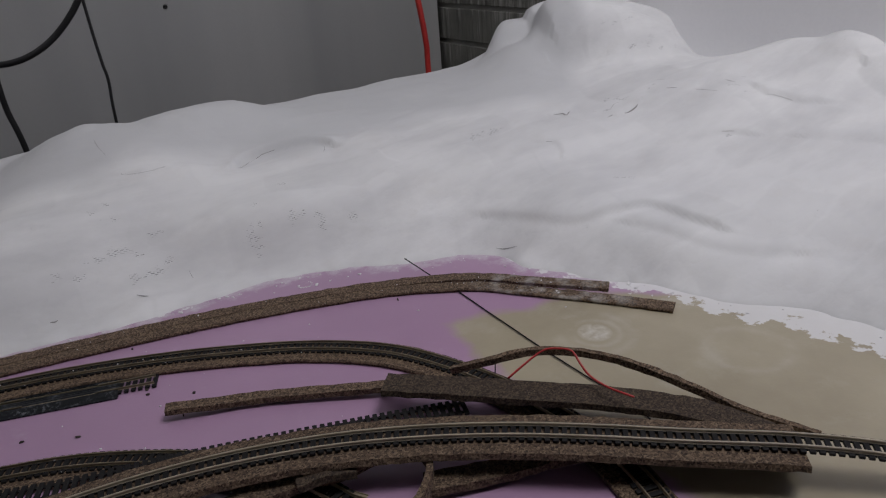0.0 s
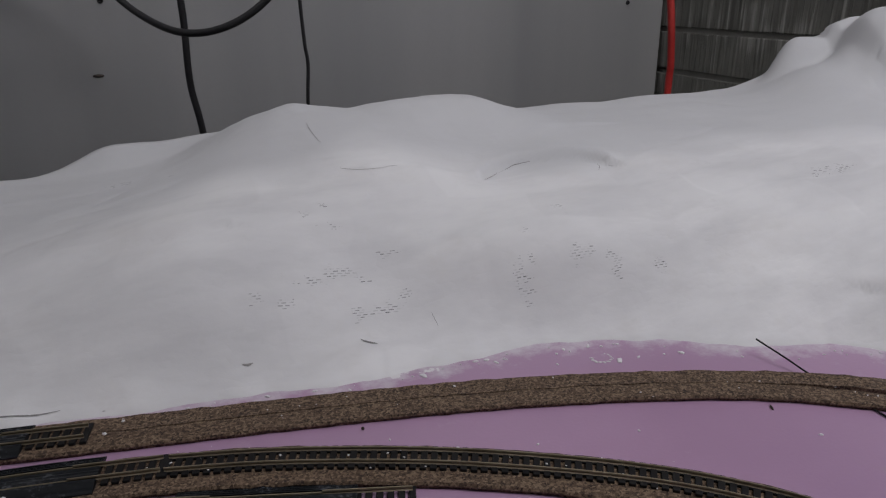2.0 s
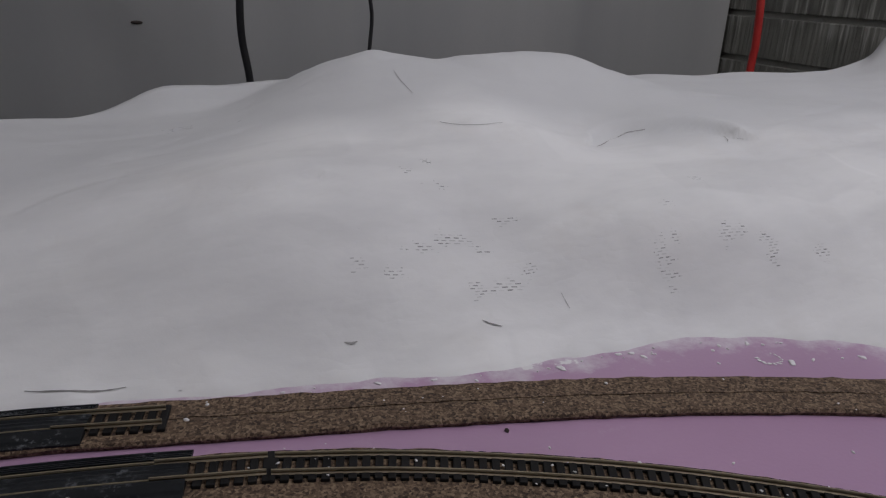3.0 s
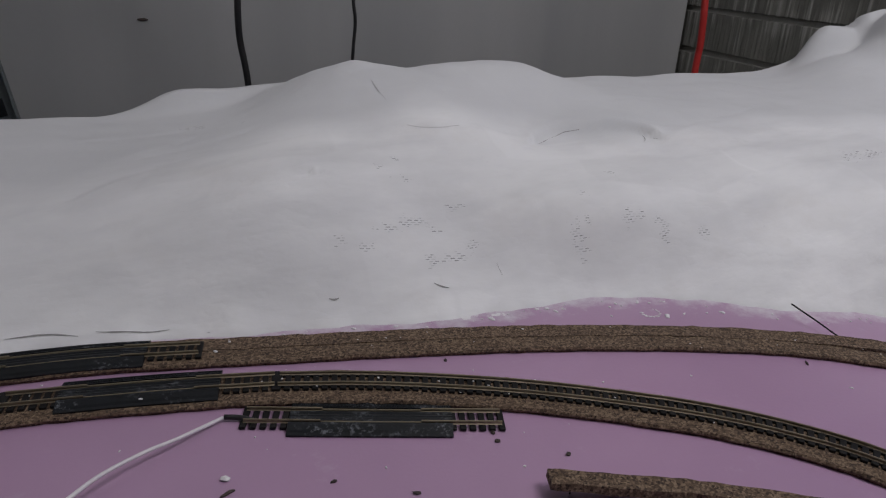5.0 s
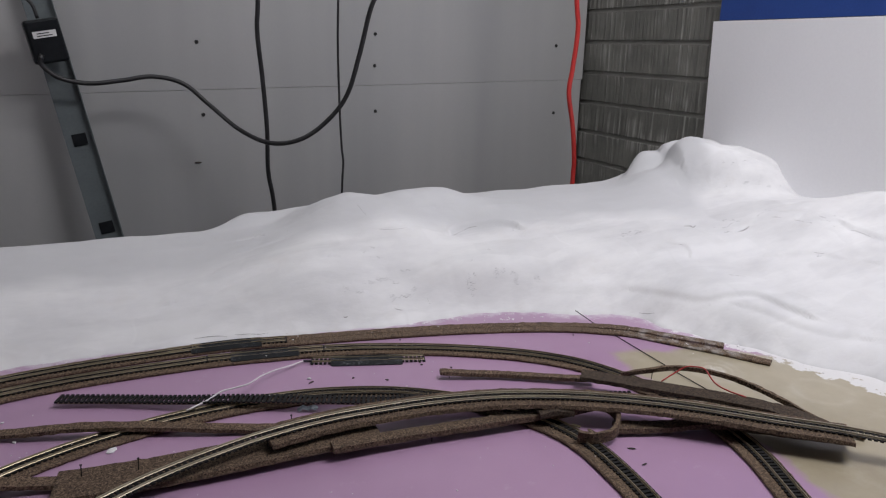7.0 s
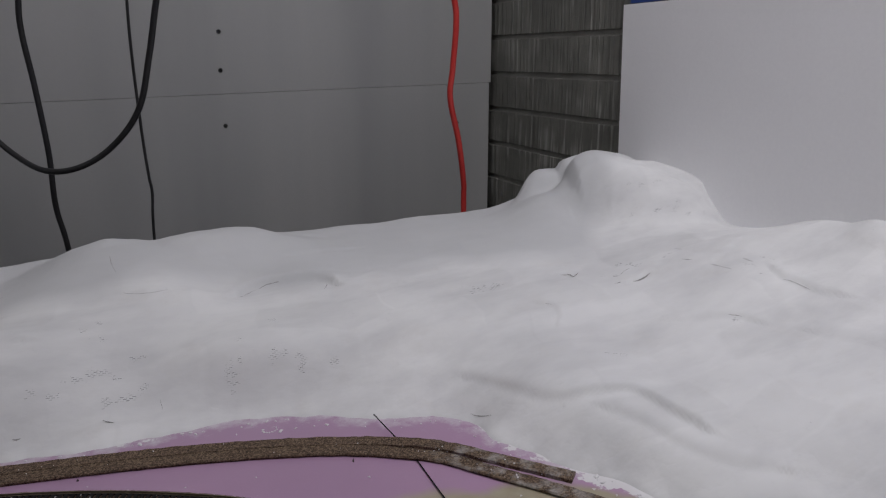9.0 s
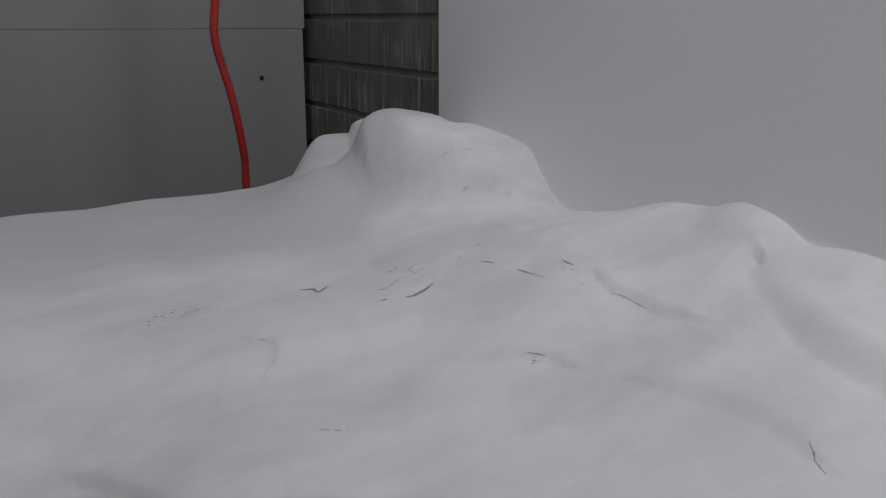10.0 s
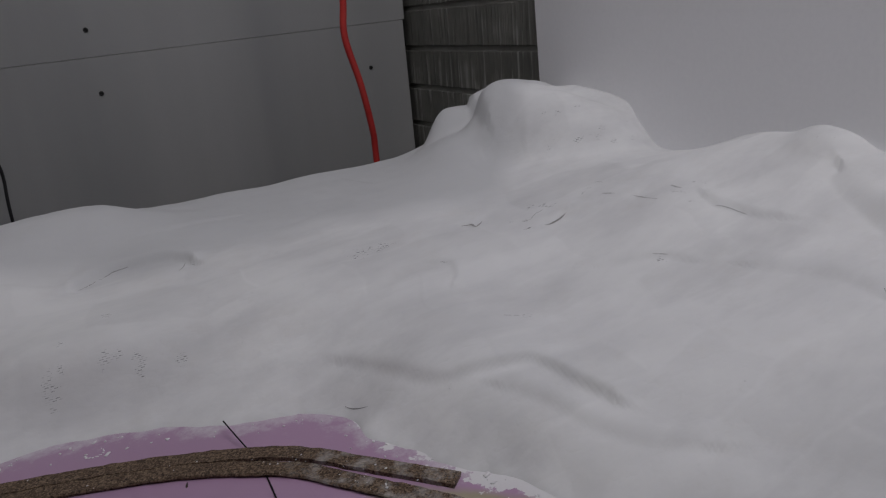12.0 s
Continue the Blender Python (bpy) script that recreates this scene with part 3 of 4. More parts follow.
# folds of the cloth: line, step (plus: its left side stands higher), width of the step, reach, where the step starts
FOLDS_FOOT = [([(0.355, 0.722), (0.368, 0.701), (0.393, 0.650), (0.429, 0.624), (0.453, 0.614), (0.461, 0.596), (0.467, 0.575), (0.473, 0.556)], 0.0060, 0.0075, 0.022, 0.2),
         ([(0.426, 0.603), (0.439, 0.579), (0.450, 0.544), (0.466, 0.513), (0.486, 0.492)], 0.0048, 0.012, 0.024, 0.15),
         ([(0.236, 0.782), (0.252, 0.775), (0.304, 0.750), (0.336, 0.736)], 0.0036, 0.014, 0.03, 0.1),
         ([(-0.245, 0.838), (-0.215, 0.83), (-0.188, 0.834), (-0.165, 0.829)], 0.005, 0.007, 0.02, 0.2)]
FOLDS_SLOPE = [([(-0.21, 0.903), (-0.170, 0.911), (-0.133, 0.918), (-0.107, 0.9225), (-0.081, 0.921), (-0.057, 0.913), (-0.029, 0.905)], 0.0055, 0.022, 0.05, 0.4),
         ([(0.186, 0.945), (0.202, 0.9545), (0.217, 0.956), (0.231, 0.953), (0.260, 0.944), (0.278, 0.934), (0.284, 0.926)], 0.0095, 0.008, 0.020, 0.1),
         ([(0.071, 0.955), (0.083, 0.949), (0.098, 0.947), (0.113, 0.949)], 0.0014, 0.005, 0.015, 0.1),
         ([(0.3, 0.943), (0.4, 0.910), (0.5, 0.860), (0.56, 0.852), (0.6, 0.87), (0.63, 0.945)], 0.004, 0.05, 0.12, 0.1)]
FOLDS_PLATEAU = [([(0.697, 0.678), (0.692, 0.664), (0.697, 0.656), (0.699, 0.645), (0.700, 0.638), (0.709, 0.619)], 0.0064, 0.010, 0.024, 0.15),
         ([(0.581, 0.678), (0.596, 0.667), (0.611, 0.658), (0.615, 0.653), (0.618, 0.648), (0.622, 0.638)], 0.004, 0.009, 0.03, 0.2),
         ([(0.585, 0.771), (0.592, 0.769), (0.601, 0.771), (0.610, 0.775), (0.615, 0.777)], 0.0035, 0.007, 0.02, 0.1),
         ([(0.520, 0.817), (0.528, 0.813), (0.531, 0.808), (0.537, 0.811), (0.543, 0.815)], 0.003, 0.007, 0.02, 0.1),
         ([(0.473, 0.776), (0.479, 0.771), (0.476, 0.758), (0.469, 0.748)], 0.003, 0.007, 0.02, 0.1)]
FOLDS_END = [([(0.690, 1.066), (0.684, 1.046), (0.674, 1.022), (0.664, 1.000), (0.660, 0.985)], 0.0145, 0.012, 0.032, 0.5),
         ([(0.69, 0.985), (0.684, 0.962), (0.681, 0.95), (0.676, 0.935)], 0.0028, 0.018, 0.03, 0.3),
         ([(0.645, 0.582), (0.648, 0.571), (0.656, 0.543), (0.660, 0.515), (0.655, 0.493)], 0.0042, 0.016, 0.03, 0.3),
         ([(0.784, 0.608), (0.768, 0.585), (0.751, 0.560), (0.738, 0.535), (0.732, 0.505), (0.729, 0.470)], 0.013, 0.026, 0.05, 0.45)]
FOLDS = FOLDS_FOOT + FOLDS_SLOPE + FOLDS_PLATEAU + FOLDS_END
# faint edges where strips of cloth overlap
overlap = random.Random(21)
for k in range(18):
    x, y, a, n = overlap.uniform(-.28, .72), overlap.uniform(.84, 1.06), overlap.uniform(-.45, .45), overlap.uniform(.03, .09)
    if x > 0.45:
        y = overlap.uniform(.62, .95)
    FOLDS.append(([(x, y), (x + n / 2 * math.cos(a), y + n / 2 * math.sin(a) + overlap.uniform(-.004, .004)), (x + n * math.cos(a), y + n * math.sin(a))], overlap.uniform(.0008, .0017) * overlap.choice((1, -1)), .010, .022, .3))


def soften(line, step, reach):
    """The line resampled and smoothed over the given reach."""
    p = smooth_path(line, step)[:, :2]
    k = np.exp(-0.5 * (np.arange(-3 * reach, 3 * reach + step, step) / reach) ** 2)
    n = len(k) // 2
    padded = np.vstack([2 * p[0] - p[n:0:-1], p, 2 * p[-1] - p[-2:-n - 2:-1]])
    return np.stack([np.convolve(padded[:, i], k / k.sum(), "valid") for i in (0, 1)], axis=1)


FOOT_FINE = smooth_path(FOOT, 0.012)[:, :2]
FOOT_BROAD = soften(FOOT, 0.012, 0.055)


def side_distance(pts, line):
    d, s = np.full(len(pts), 9.0), np.ones(len(pts))
    for a, b in zip(line[:-1], line[1:]):
        ab = b - a
        k = np.clip(((pts - a) @ ab) / (ab @ ab), 0, 1)
        r = np.linalg.norm(pts - (a + k[:, None] * ab), axis=1)
        side = ab[0] * (pts[:, 1] - a[1]) - ab[1] * (pts[:, 0] - a[0])
        m = r < d - 1e-9
        d[m], s[m] = r[m], np.where(side[m] >= 0, 1, -1)
    return d * s


def foot_distance(pts):
    """Distance uphill from the foot: exact near it, from the smoothed line farther up."""
    near, far = side_distance(pts, FOOT_FINE), side_distance(pts, FOOT_BROAD)
    k = np.exp(-(np.maximum(near, 0) / 0.035) ** 1.5)
    return np.where(near > 0, np.maximum(far + (near - far) * k, 0.0002), near)


def line_distance(pts, line):
    """Signed distance to an open line (left is plus), and how far a point lies past its ends."""
    d, s, off = np.full(len(pts), 9.0), np.ones(len(pts)), np.zeros(len(pts))
    for n, (a, b) in enumerate(zip(line[:-1], line[1:])):
        ab = b - a
        raw = ((pts - a) @ ab) / (ab @ ab)
        k = np.clip(raw, 0, 1)
        r = np.linalg.norm(pts - (a + k[:, None] * ab), axis=1)
        side = ab[0] * (pts[:, 1] - a[1]) - ab[1] * (pts[:, 0] - a[0])
        over = np.zeros(len(pts))
        if n == 0:
            over = np.maximum(over, -raw)
        if n == len(line) - 2:
            over = np.maximum(over, raw - 1)
        m = r < d - 1e-9
        d[m], s[m], off[m] = r[m], np.where(side[m] >= 0, 1, -1), (over * np.linalg.norm(ab))[m]
    return d * s, off


def hill_height(pts):
    """Height of the plaster at points (x, y): a bank that rises from its foot, with mounds and folds."""
    pts = np.asarray(pts, float)
    lumps = np.array([(noise.noise((x * 9, y * 9, 0)), noise.noise((x * 26, y * 30, 3)), noise.noise((x * 60, y * 60, 7)), noise.noise((x * 45, y * 45, 11)), noise.noise((x * 6 + y * 3, y * 30 + x * 5, 5))) for x, y in pts])
    d = foot_distance(pts)
    d = d + (0.0045 * lumps[:, 3] + 0.0015 * lumps[:, 2]) * np.exp(-np.maximum(d, 0) / 0.012)
    k = np.clip((pts[:, 0] - 0.1) / 0.3, 0, 1)
    spread = 0.090 - 0.022 * k * k * (3 - 2 * k)
    z = np.where(d > 0, 0.0015 * (1 - np.exp(-np.maximum(d, 0) / 0.002)) + 0.0875 * (1 - np.exp(-(np.maximum(d, 0) / spread) ** 1.3)), d * 1.2)
    fade = np.clip(d / 0.07, 0, 1)
    fade = fade * fade * (3 - 2 * fade)
    for x, y, h, sx, sy, *more in MOUNDS_SLOPE + MOUNDS_CREST + MOUNDS_PLATEAU + MOUNDS_PEAK + MOUNDS_END + MOUNDS_BROAD + MOUNDS_BROAD_SLOPE:
        square, turn, tilt = (more + [1, 0, 0][len(more):])
        ca, sa = math.cos(radians(turn)), math.sin(radians(turn))
        dx, dy = pts[:, 0] - x + 0.004 * lumps[:, 0], pts[:, 1] - y + 0.0012 * lumps[:, 1]
        u, v = dx * ca + dy * sa, dy * ca - dx * sa
        z += fade * h * np.exp(-((u / sx) ** 2 + (v / sy) ** 2) ** square / 2) * (1 + tilt * u / sx)
    for line, h, width, reach, start in FOLDS:
        s, off = line_distance(pts + 0.003 * lumps[:, 0:2], smooth_path(line, 0.008)[:, :2])
        k = np.clip(s / width + start, 0, 1)
        z += fade * h * (k ** 1.5 * (2.5 - 1.5 * k) - 0.35) * np.exp(-(np.abs(s) / reach) ** 1.5) * np.exp(-(off / 0.02) ** 2)
    crag = np.exp(-((pts[:, 0] - 0.75) / 0.08) ** 2 - ((pts[:, 1] - 0.97) / 0.06) ** 2) + 0.5 * np.exp(-((pts[:, 0] - 0.1) / 0.2) ** 2 - ((pts[:, 1] - 1.07) / 0.05) ** 2)
    z += crag * (0.005 * np.abs(lumps[:, 1]) + 0.0018 * np.abs(lumps[:, 2]) - 0.002)
    # crumpled cloth on the plateau and by the fold above the slope
    rumple = np.exp(-((pts[:, 0] - 0.69) / 0.05) ** 2 - ((pts[:, 1] - 0.745) / 0.045) ** 2) + 0.6 * np.exp(-((pts[:, 0] - 0.60) / 0.05) ** 2 - ((pts[:, 1] - 0.785) / 0.03) ** 2)
    z += rumple * (0.0032 * np.abs(lumps[:, 1]) + 0.0020 * lumps[:, 3] + 0.0012 * lumps[:, 2])
    # a hollow beside the end mound
    z -= 0.018 * np.exp(-((pts[:, 0] - 0.785) / 0.028) ** 2 - ((pts[:, 1] - 0.572) / 0.03) ** 2)
    z += fade * (0.0036 * lumps[:, 0] + 0.0009 * lumps[:, 1] + 0.0003 * lumps[:, 2] + 0.0020 * lumps[:, 4] * np.clip((0.55 - pts[:, 0]) / 0.3, 0.15, 1))
    return z


def build_hills():
    step = 0.0024
    xs = np.arange(-0.95, 0.8395, step)
    ys = np.arange(-0.34, 1.1185, step)
    grid = np.array([(x, y) for y in ys for x in xs])
    near = foot_distance(grid) > -0.02
    z = np.full(len(grid), -0.03)
    z[near] = hill_height(grid[near])
    nx, ny = len(xs), len(ys)
    idx = np.arange(len(grid)).reshape(ny, nx)
    good = near.reshape(ny, nx)
    verts = [(g[0], g[1], h) for g, h in zip(grid, z)]
    faces = []
    for j in range(ny - 1):
        for i in range(nx - 1):
            if good[j, i] or good[j + 1, i] or good[j, i + 1] or good[j + 1, i + 1]:
                faces.append((idx[j, i], idx[j, i + 1], idx[j + 1, i + 1], idx[j + 1, i]))
    # the back face, down to the bench
    base = len(verts)
    for i in range(nx):
        verts.append((xs[i], ys[-1] + 0.001, -0.045))
    for i in range(nx - 1):
        faces.append((idx[-1, i], idx[-1, i + 1], base + i + 1, base + i))
    me = bpy.data.meshes.new("plaster_hills")
    me.from_pydata(verts, [], [tuple(int(k) for k in f) for f in faces])
    me.materials.append(PLASTER)
    me.polygons.foreach_set("use_smooth", [True] * len(me.polygons))
    return tagged(new("plaster_hills", me), "white plaster-cloth hills rising from the purple foam board", "model hills", kind="structure")


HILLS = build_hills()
# where the plaster is so thin that the gauze shows: x, y, reach in x, reach in y
THIN_SLOPE = [(0.043, 0.857, 0.0115, 0.0058), (0.036, 0.855, 0.0092, 0.0043), (0.022, 0.851, 0.0115, 0.0043), (0.073, 0.864, 0.0103, 0.0036), (0.055, 0.848, 0.0069, 0.0036), (0.05, 0.829, 0.0115, 0.0051), (0.061, 0.829, 0.0115, 0.0051), (0.076, 0.834, 0.008, 0.0043), (0.003, 0.84, 0.0092, 0.0043), (-0.012, 0.845, 0.0057, 0.0043), (0.152, 0.819, 0.008, 0.0116), (0.165, 0.841, 0.0046, 0.0043), (0.163, 0.826, 0.0046, 0.0043), (0.218, 0.81, 0.0069, 0.0087), (0.197, 0.821, 0.0103, 0.0058), (0.248, 0.802, 0.0046, 0.0058), (0.202, 0.861, 0.0057, 0.0043), (0.031, 0.905, 0.0046, 0.0043), (0.046, 0.912, 0.0057, 0.0043), (0.045, 0.89, 0.008, 0.0043), (-0.091, 1.044, 0.0069, 0.0058), (-0.08, 1.043, 0.0057, 0.0058), (-0.045, 1.025, 0.0034, 0.0043)]
THIN_PLATEAU = [(0.704, 0.926, 0.004, 0.003), (0.716, 0.917, 0.006, 0.003), (0.741, 0.9135, 0.01, 0.003), (0.696, 0.904, 0.007, 0.0025), (0.726, 0.892, 0.014, 0.0025), (0.75, 0.886, 0.009, 0.004), (0.758, 0.89, 0.006, 0.003), (0.766, 0.879, 0.008, 0.003), (0.796, 0.88, 0.006, 0.003), (0.42, 0.832, 0.014, 0.01), (0.44, 0.829, 0.014, 0.008), (0.487, 0.667, 0.006, 0.005), (0.595, 0.811, 0.008, 0.005), (0.606, 0.805, 0.008, 0.005), (0.612, 0.797, 0.008, 0.005), (0.573, 0.79, 0.004, 0.003), (0.563, 0.796, 0.004, 0.003), (0.69, 0.711, 0.004, 0.005), (0.693, 0.703, 0.003, 0.004), (0.714, 0.71, 0.003, 0.006), (0.717, 0.701, 0.002, 0.003), (0.683, 0.683, 0.003, 0.004), (0.649, 0.792, 0.003, 0.003), (0.612, 0.649, 0.004, 0.004)]
# front edge of the greyer tone along the rear
GREY_EDGE = np.array([(-.95, .99), (-.25, .96), (-.1, .955), (.1, .965), (.196, .935), (.288, .915), (.354, .915), (.447, .885), (.541, .842), (.60, .858), (.65, .905), (.73, .98), (.9, 1.1)])
flat = np.empty(len(HILLS.data.vertices) * 3)
HILLS.data.vertices.foreach_get("co", flat)
flat = flat.reshape(-1, 3)
thin = np.zeros(len(flat))
for x, y, rx, ry in THIN_SLOPE + THIN_PLATEAU:
    thin = np.maximum(thin, np.exp(-((flat[:, 0] - x) / rx) ** 2 - ((flat[:, 1] - y) / ry) ** 2))
greying = flat[:, 1] - np.interp(flat[:, 0], GREY_EDGE[:, 0], GREY_EDGE[:, 1]) + 0.012 * np.sin(flat[:, 0] * 41) * np.sin(flat[:, 0] * 17 + 1)
greying = np.clip(greying / 0.045 + 0.2, 0, 1)
HILLS.data.attributes.new("rear_greying", "FLOAT", "POINT").data.foreach_set("value", greying)
HILLS.data.attributes.new("thin_plaster", "FLOAT", "POINT").data.foreach_set("value", thin)
film = FOAM_OB.data.attributes.new("plaster_reach", "FLOAT", "POINT")
film.data.foreach_set("value", foot_distance(np.array([(v.co.x, v.co.y) for v in FOAM_OB.data.vertices])))


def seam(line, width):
    """Dark ribbon for a lifted edge's shade, tapering at both ends, on the slope."""
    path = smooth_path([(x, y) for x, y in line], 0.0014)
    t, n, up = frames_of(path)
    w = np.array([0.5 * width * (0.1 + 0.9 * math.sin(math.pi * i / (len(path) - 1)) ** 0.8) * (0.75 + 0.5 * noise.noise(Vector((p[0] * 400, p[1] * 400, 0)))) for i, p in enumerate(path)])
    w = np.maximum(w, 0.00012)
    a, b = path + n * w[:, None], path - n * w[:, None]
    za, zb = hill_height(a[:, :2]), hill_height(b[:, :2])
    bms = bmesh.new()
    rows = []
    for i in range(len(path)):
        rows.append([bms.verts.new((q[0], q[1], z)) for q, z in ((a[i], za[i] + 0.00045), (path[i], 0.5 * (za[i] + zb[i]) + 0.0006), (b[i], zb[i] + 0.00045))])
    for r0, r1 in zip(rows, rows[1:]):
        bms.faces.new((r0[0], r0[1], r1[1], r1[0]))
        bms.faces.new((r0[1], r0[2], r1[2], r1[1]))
    part("seam_ribbon", bms, SEAM_SHADE, HILLS, "dark shade line along a seam in the plaster cloth", True)


# ribbon lines; a few trace only a fold's shadow
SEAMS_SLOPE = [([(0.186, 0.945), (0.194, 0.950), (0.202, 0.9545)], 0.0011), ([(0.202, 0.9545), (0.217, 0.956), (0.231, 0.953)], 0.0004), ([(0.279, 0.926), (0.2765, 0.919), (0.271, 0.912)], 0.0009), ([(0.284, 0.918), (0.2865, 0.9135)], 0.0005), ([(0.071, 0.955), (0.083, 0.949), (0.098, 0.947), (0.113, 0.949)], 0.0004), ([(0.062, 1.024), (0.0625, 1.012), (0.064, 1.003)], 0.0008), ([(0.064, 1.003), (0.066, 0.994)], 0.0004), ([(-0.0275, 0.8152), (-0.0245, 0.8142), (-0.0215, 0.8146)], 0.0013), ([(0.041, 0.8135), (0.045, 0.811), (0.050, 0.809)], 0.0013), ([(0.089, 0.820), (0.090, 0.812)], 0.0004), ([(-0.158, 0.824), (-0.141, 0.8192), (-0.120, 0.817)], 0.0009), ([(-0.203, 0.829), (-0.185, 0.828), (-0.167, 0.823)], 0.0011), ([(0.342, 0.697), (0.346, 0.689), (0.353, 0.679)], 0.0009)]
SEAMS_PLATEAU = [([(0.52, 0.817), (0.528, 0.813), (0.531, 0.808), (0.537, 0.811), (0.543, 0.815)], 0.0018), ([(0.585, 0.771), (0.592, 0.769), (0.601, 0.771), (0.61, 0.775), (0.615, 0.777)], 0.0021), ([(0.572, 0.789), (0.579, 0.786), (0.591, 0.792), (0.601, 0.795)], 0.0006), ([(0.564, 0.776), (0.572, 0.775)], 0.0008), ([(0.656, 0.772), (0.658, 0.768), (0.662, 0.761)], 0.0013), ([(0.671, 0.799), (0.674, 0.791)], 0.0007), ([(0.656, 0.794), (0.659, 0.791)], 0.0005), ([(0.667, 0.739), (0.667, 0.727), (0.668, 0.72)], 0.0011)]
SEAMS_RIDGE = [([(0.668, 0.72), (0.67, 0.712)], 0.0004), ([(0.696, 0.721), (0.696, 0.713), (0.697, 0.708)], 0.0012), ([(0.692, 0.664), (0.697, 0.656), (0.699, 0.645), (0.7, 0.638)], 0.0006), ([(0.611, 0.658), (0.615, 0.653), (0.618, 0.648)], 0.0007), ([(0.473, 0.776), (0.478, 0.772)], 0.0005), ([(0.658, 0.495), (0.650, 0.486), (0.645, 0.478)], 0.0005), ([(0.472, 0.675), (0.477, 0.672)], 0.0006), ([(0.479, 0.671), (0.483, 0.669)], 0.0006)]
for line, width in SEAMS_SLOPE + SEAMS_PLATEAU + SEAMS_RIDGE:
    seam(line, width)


# ---- cork roadbed and track ----
def half_bed(side, h=0.0034):
    s = side
    prof = [(0.0004 * s, 0.0), (0.0128 * s, 0.0), (0.0140 * s, 0.0022), (0.0132 * s, h), (0.0004 * s, h)]
    return prof


def roadbed(pts, label, group="cork roadbed", z=0.0, ends=None):
    ob = thing("cork_roadbed", label, "roadbed", group)
    for k, side in enumerate((1, -1)):
        use = pts if not ends else ends[k]
        path = smooth_path([(x, y, z) for x, y in use], 0.006)
        part("cork_half", sweep(path, half_bed(side), 0.0007), CORK, ob)
    return ob


TIE_PITCH = 0.0047
tie_ref = link("sleeper", box((-0.0015, -0.0082, 0.0), (0.0015, 0.0082, 0.0016), 0.0003), TIE)
tie_data = tie_ref.data
bpy.data.objects.remove(tie_ref)
RAIL_WIDE = [(-0.0009, 0.0), (0.0009, 0.0), (0.00035, 0.0006), (0.0007, 0.0014), (0.0005, 0.0019), (-0.0005, 0.0019), (-0.0007, 0.0014), (-0.00035, 0.0006)]
RAIL_PROFILE = [(-0.0007, 0.0), (0.0007, 0.0), (0.00025, 0.0005), (0.00025, 0.0011), (0.00055, 0.0014), (0.0003, 0.0019), (-0.0003, 0.0019), (-0.00055, 0.0014), (-0.00025, 0.0011), (-0.00025, 0.0005)]


def lay_ties(parent, path, skip=None):
    t, n, up = frames_of(path)
    for i, p in enumerate(path):
        u = i / (len(path) - 1)
        if skip and skip(u):
            continue
        o = new("sleeper", tie_data)
        o.parent = parent
        o.matrix_local = Matrix([(*r, c) for r, c in zip(np.stack([t[i], n[i], up[i]], axis=1), p)] + [(0, 0, 0, 1)])


def offset(path, u, v):
    t, n, up = frames_of(path)
    return path + n * u + up * v


def track(pts, label, group="model track", skip=None, flipped=False, rail=RAIL, shape=RAIL_PROFILE):
    """Model track along 3D points at the underside of its sleepers."""
    ob = thing("model_track", label, "model track", group)
    lay_ties(ob, smooth_path(pts, TIE_PITCH), skip)
    fine = smooth_path(pts, 0.004)
    for side in (1, -1):
        part("rail", sweep(offset(fine, 0.0048 * side, -0.0019 if flipped else 0.0015), shape), rail, ob, "nickel-silver rail")
        part("tie_strip", sweep(offset(fine, 0.0048 * side, 0.0002), [(-0.001, 0), (0.001, 0), (0.001, 0.0008), (-0.001, 0.0008)]), TIE, ob)
    return ob


def rerailer(pts, label, group="re-railing track"):
    """A short track piece whose middle is a black ramp plate between and outside the rails."""
    ob = thing("rerailer_track", label, "model track", group)
    path = smooth_path(pts, TIE_PITCH)
    lay_ties(ob, path, lambda u: 0.2 < u < 0.8)
    fine = smooth_path(pts, 0.003)
    n = len(fine)
    for side in (1, -1):
        for i, j, lift in ((0, int(n * 0.31), 0.0018), (int(n * 0.31) - 1, int(n * 0.69) + 1, 0.0009), (int(n * 0.69), n, 0.0018)):
            part("rail", sweep(offset(fine[i:j], 0.0048 * side, lift), RAIL_PROFILE), RAIL, ob, "nickel-silver rail")
    a, b = int(n * 0.19), int(n * 0.81)
    mid = fine[a:b]
    part("centre_ramp", sweep(mid, [(-0.0038, 0), (0.0038, 0), (0.0038, 0.0024), (0.0026, 0.0029), (0.0009, 0.0026), (0, 0.0029), (-0.0009, 0.0026), (-0.0026, 0.0029), (-0.0038, 0.0024)]), RAMP, ob, "ribbed black plastic ramp")
    for side in (1, -1):
        s = side
        part("side_ramp", sweep(mid, [(0.0058 * s, 0), (0.0132 * s, 0), (0.0132 * s, 0.0008), (0.0119 * s, 0.0014), (0.0116 * s, 0.0011), (0.0104 * s, 0.0020), (0.0101 * s, 0.0017), (0.0089 * s, 0.0024), (0.0086 * s, 0.0021), (0.0074 * s, 0.0028), (0.0071 * s, 0.0025), (0.0058 * s, 0.0030)]), RAMP, ob, "sloping black plastic ramp")
    return ob


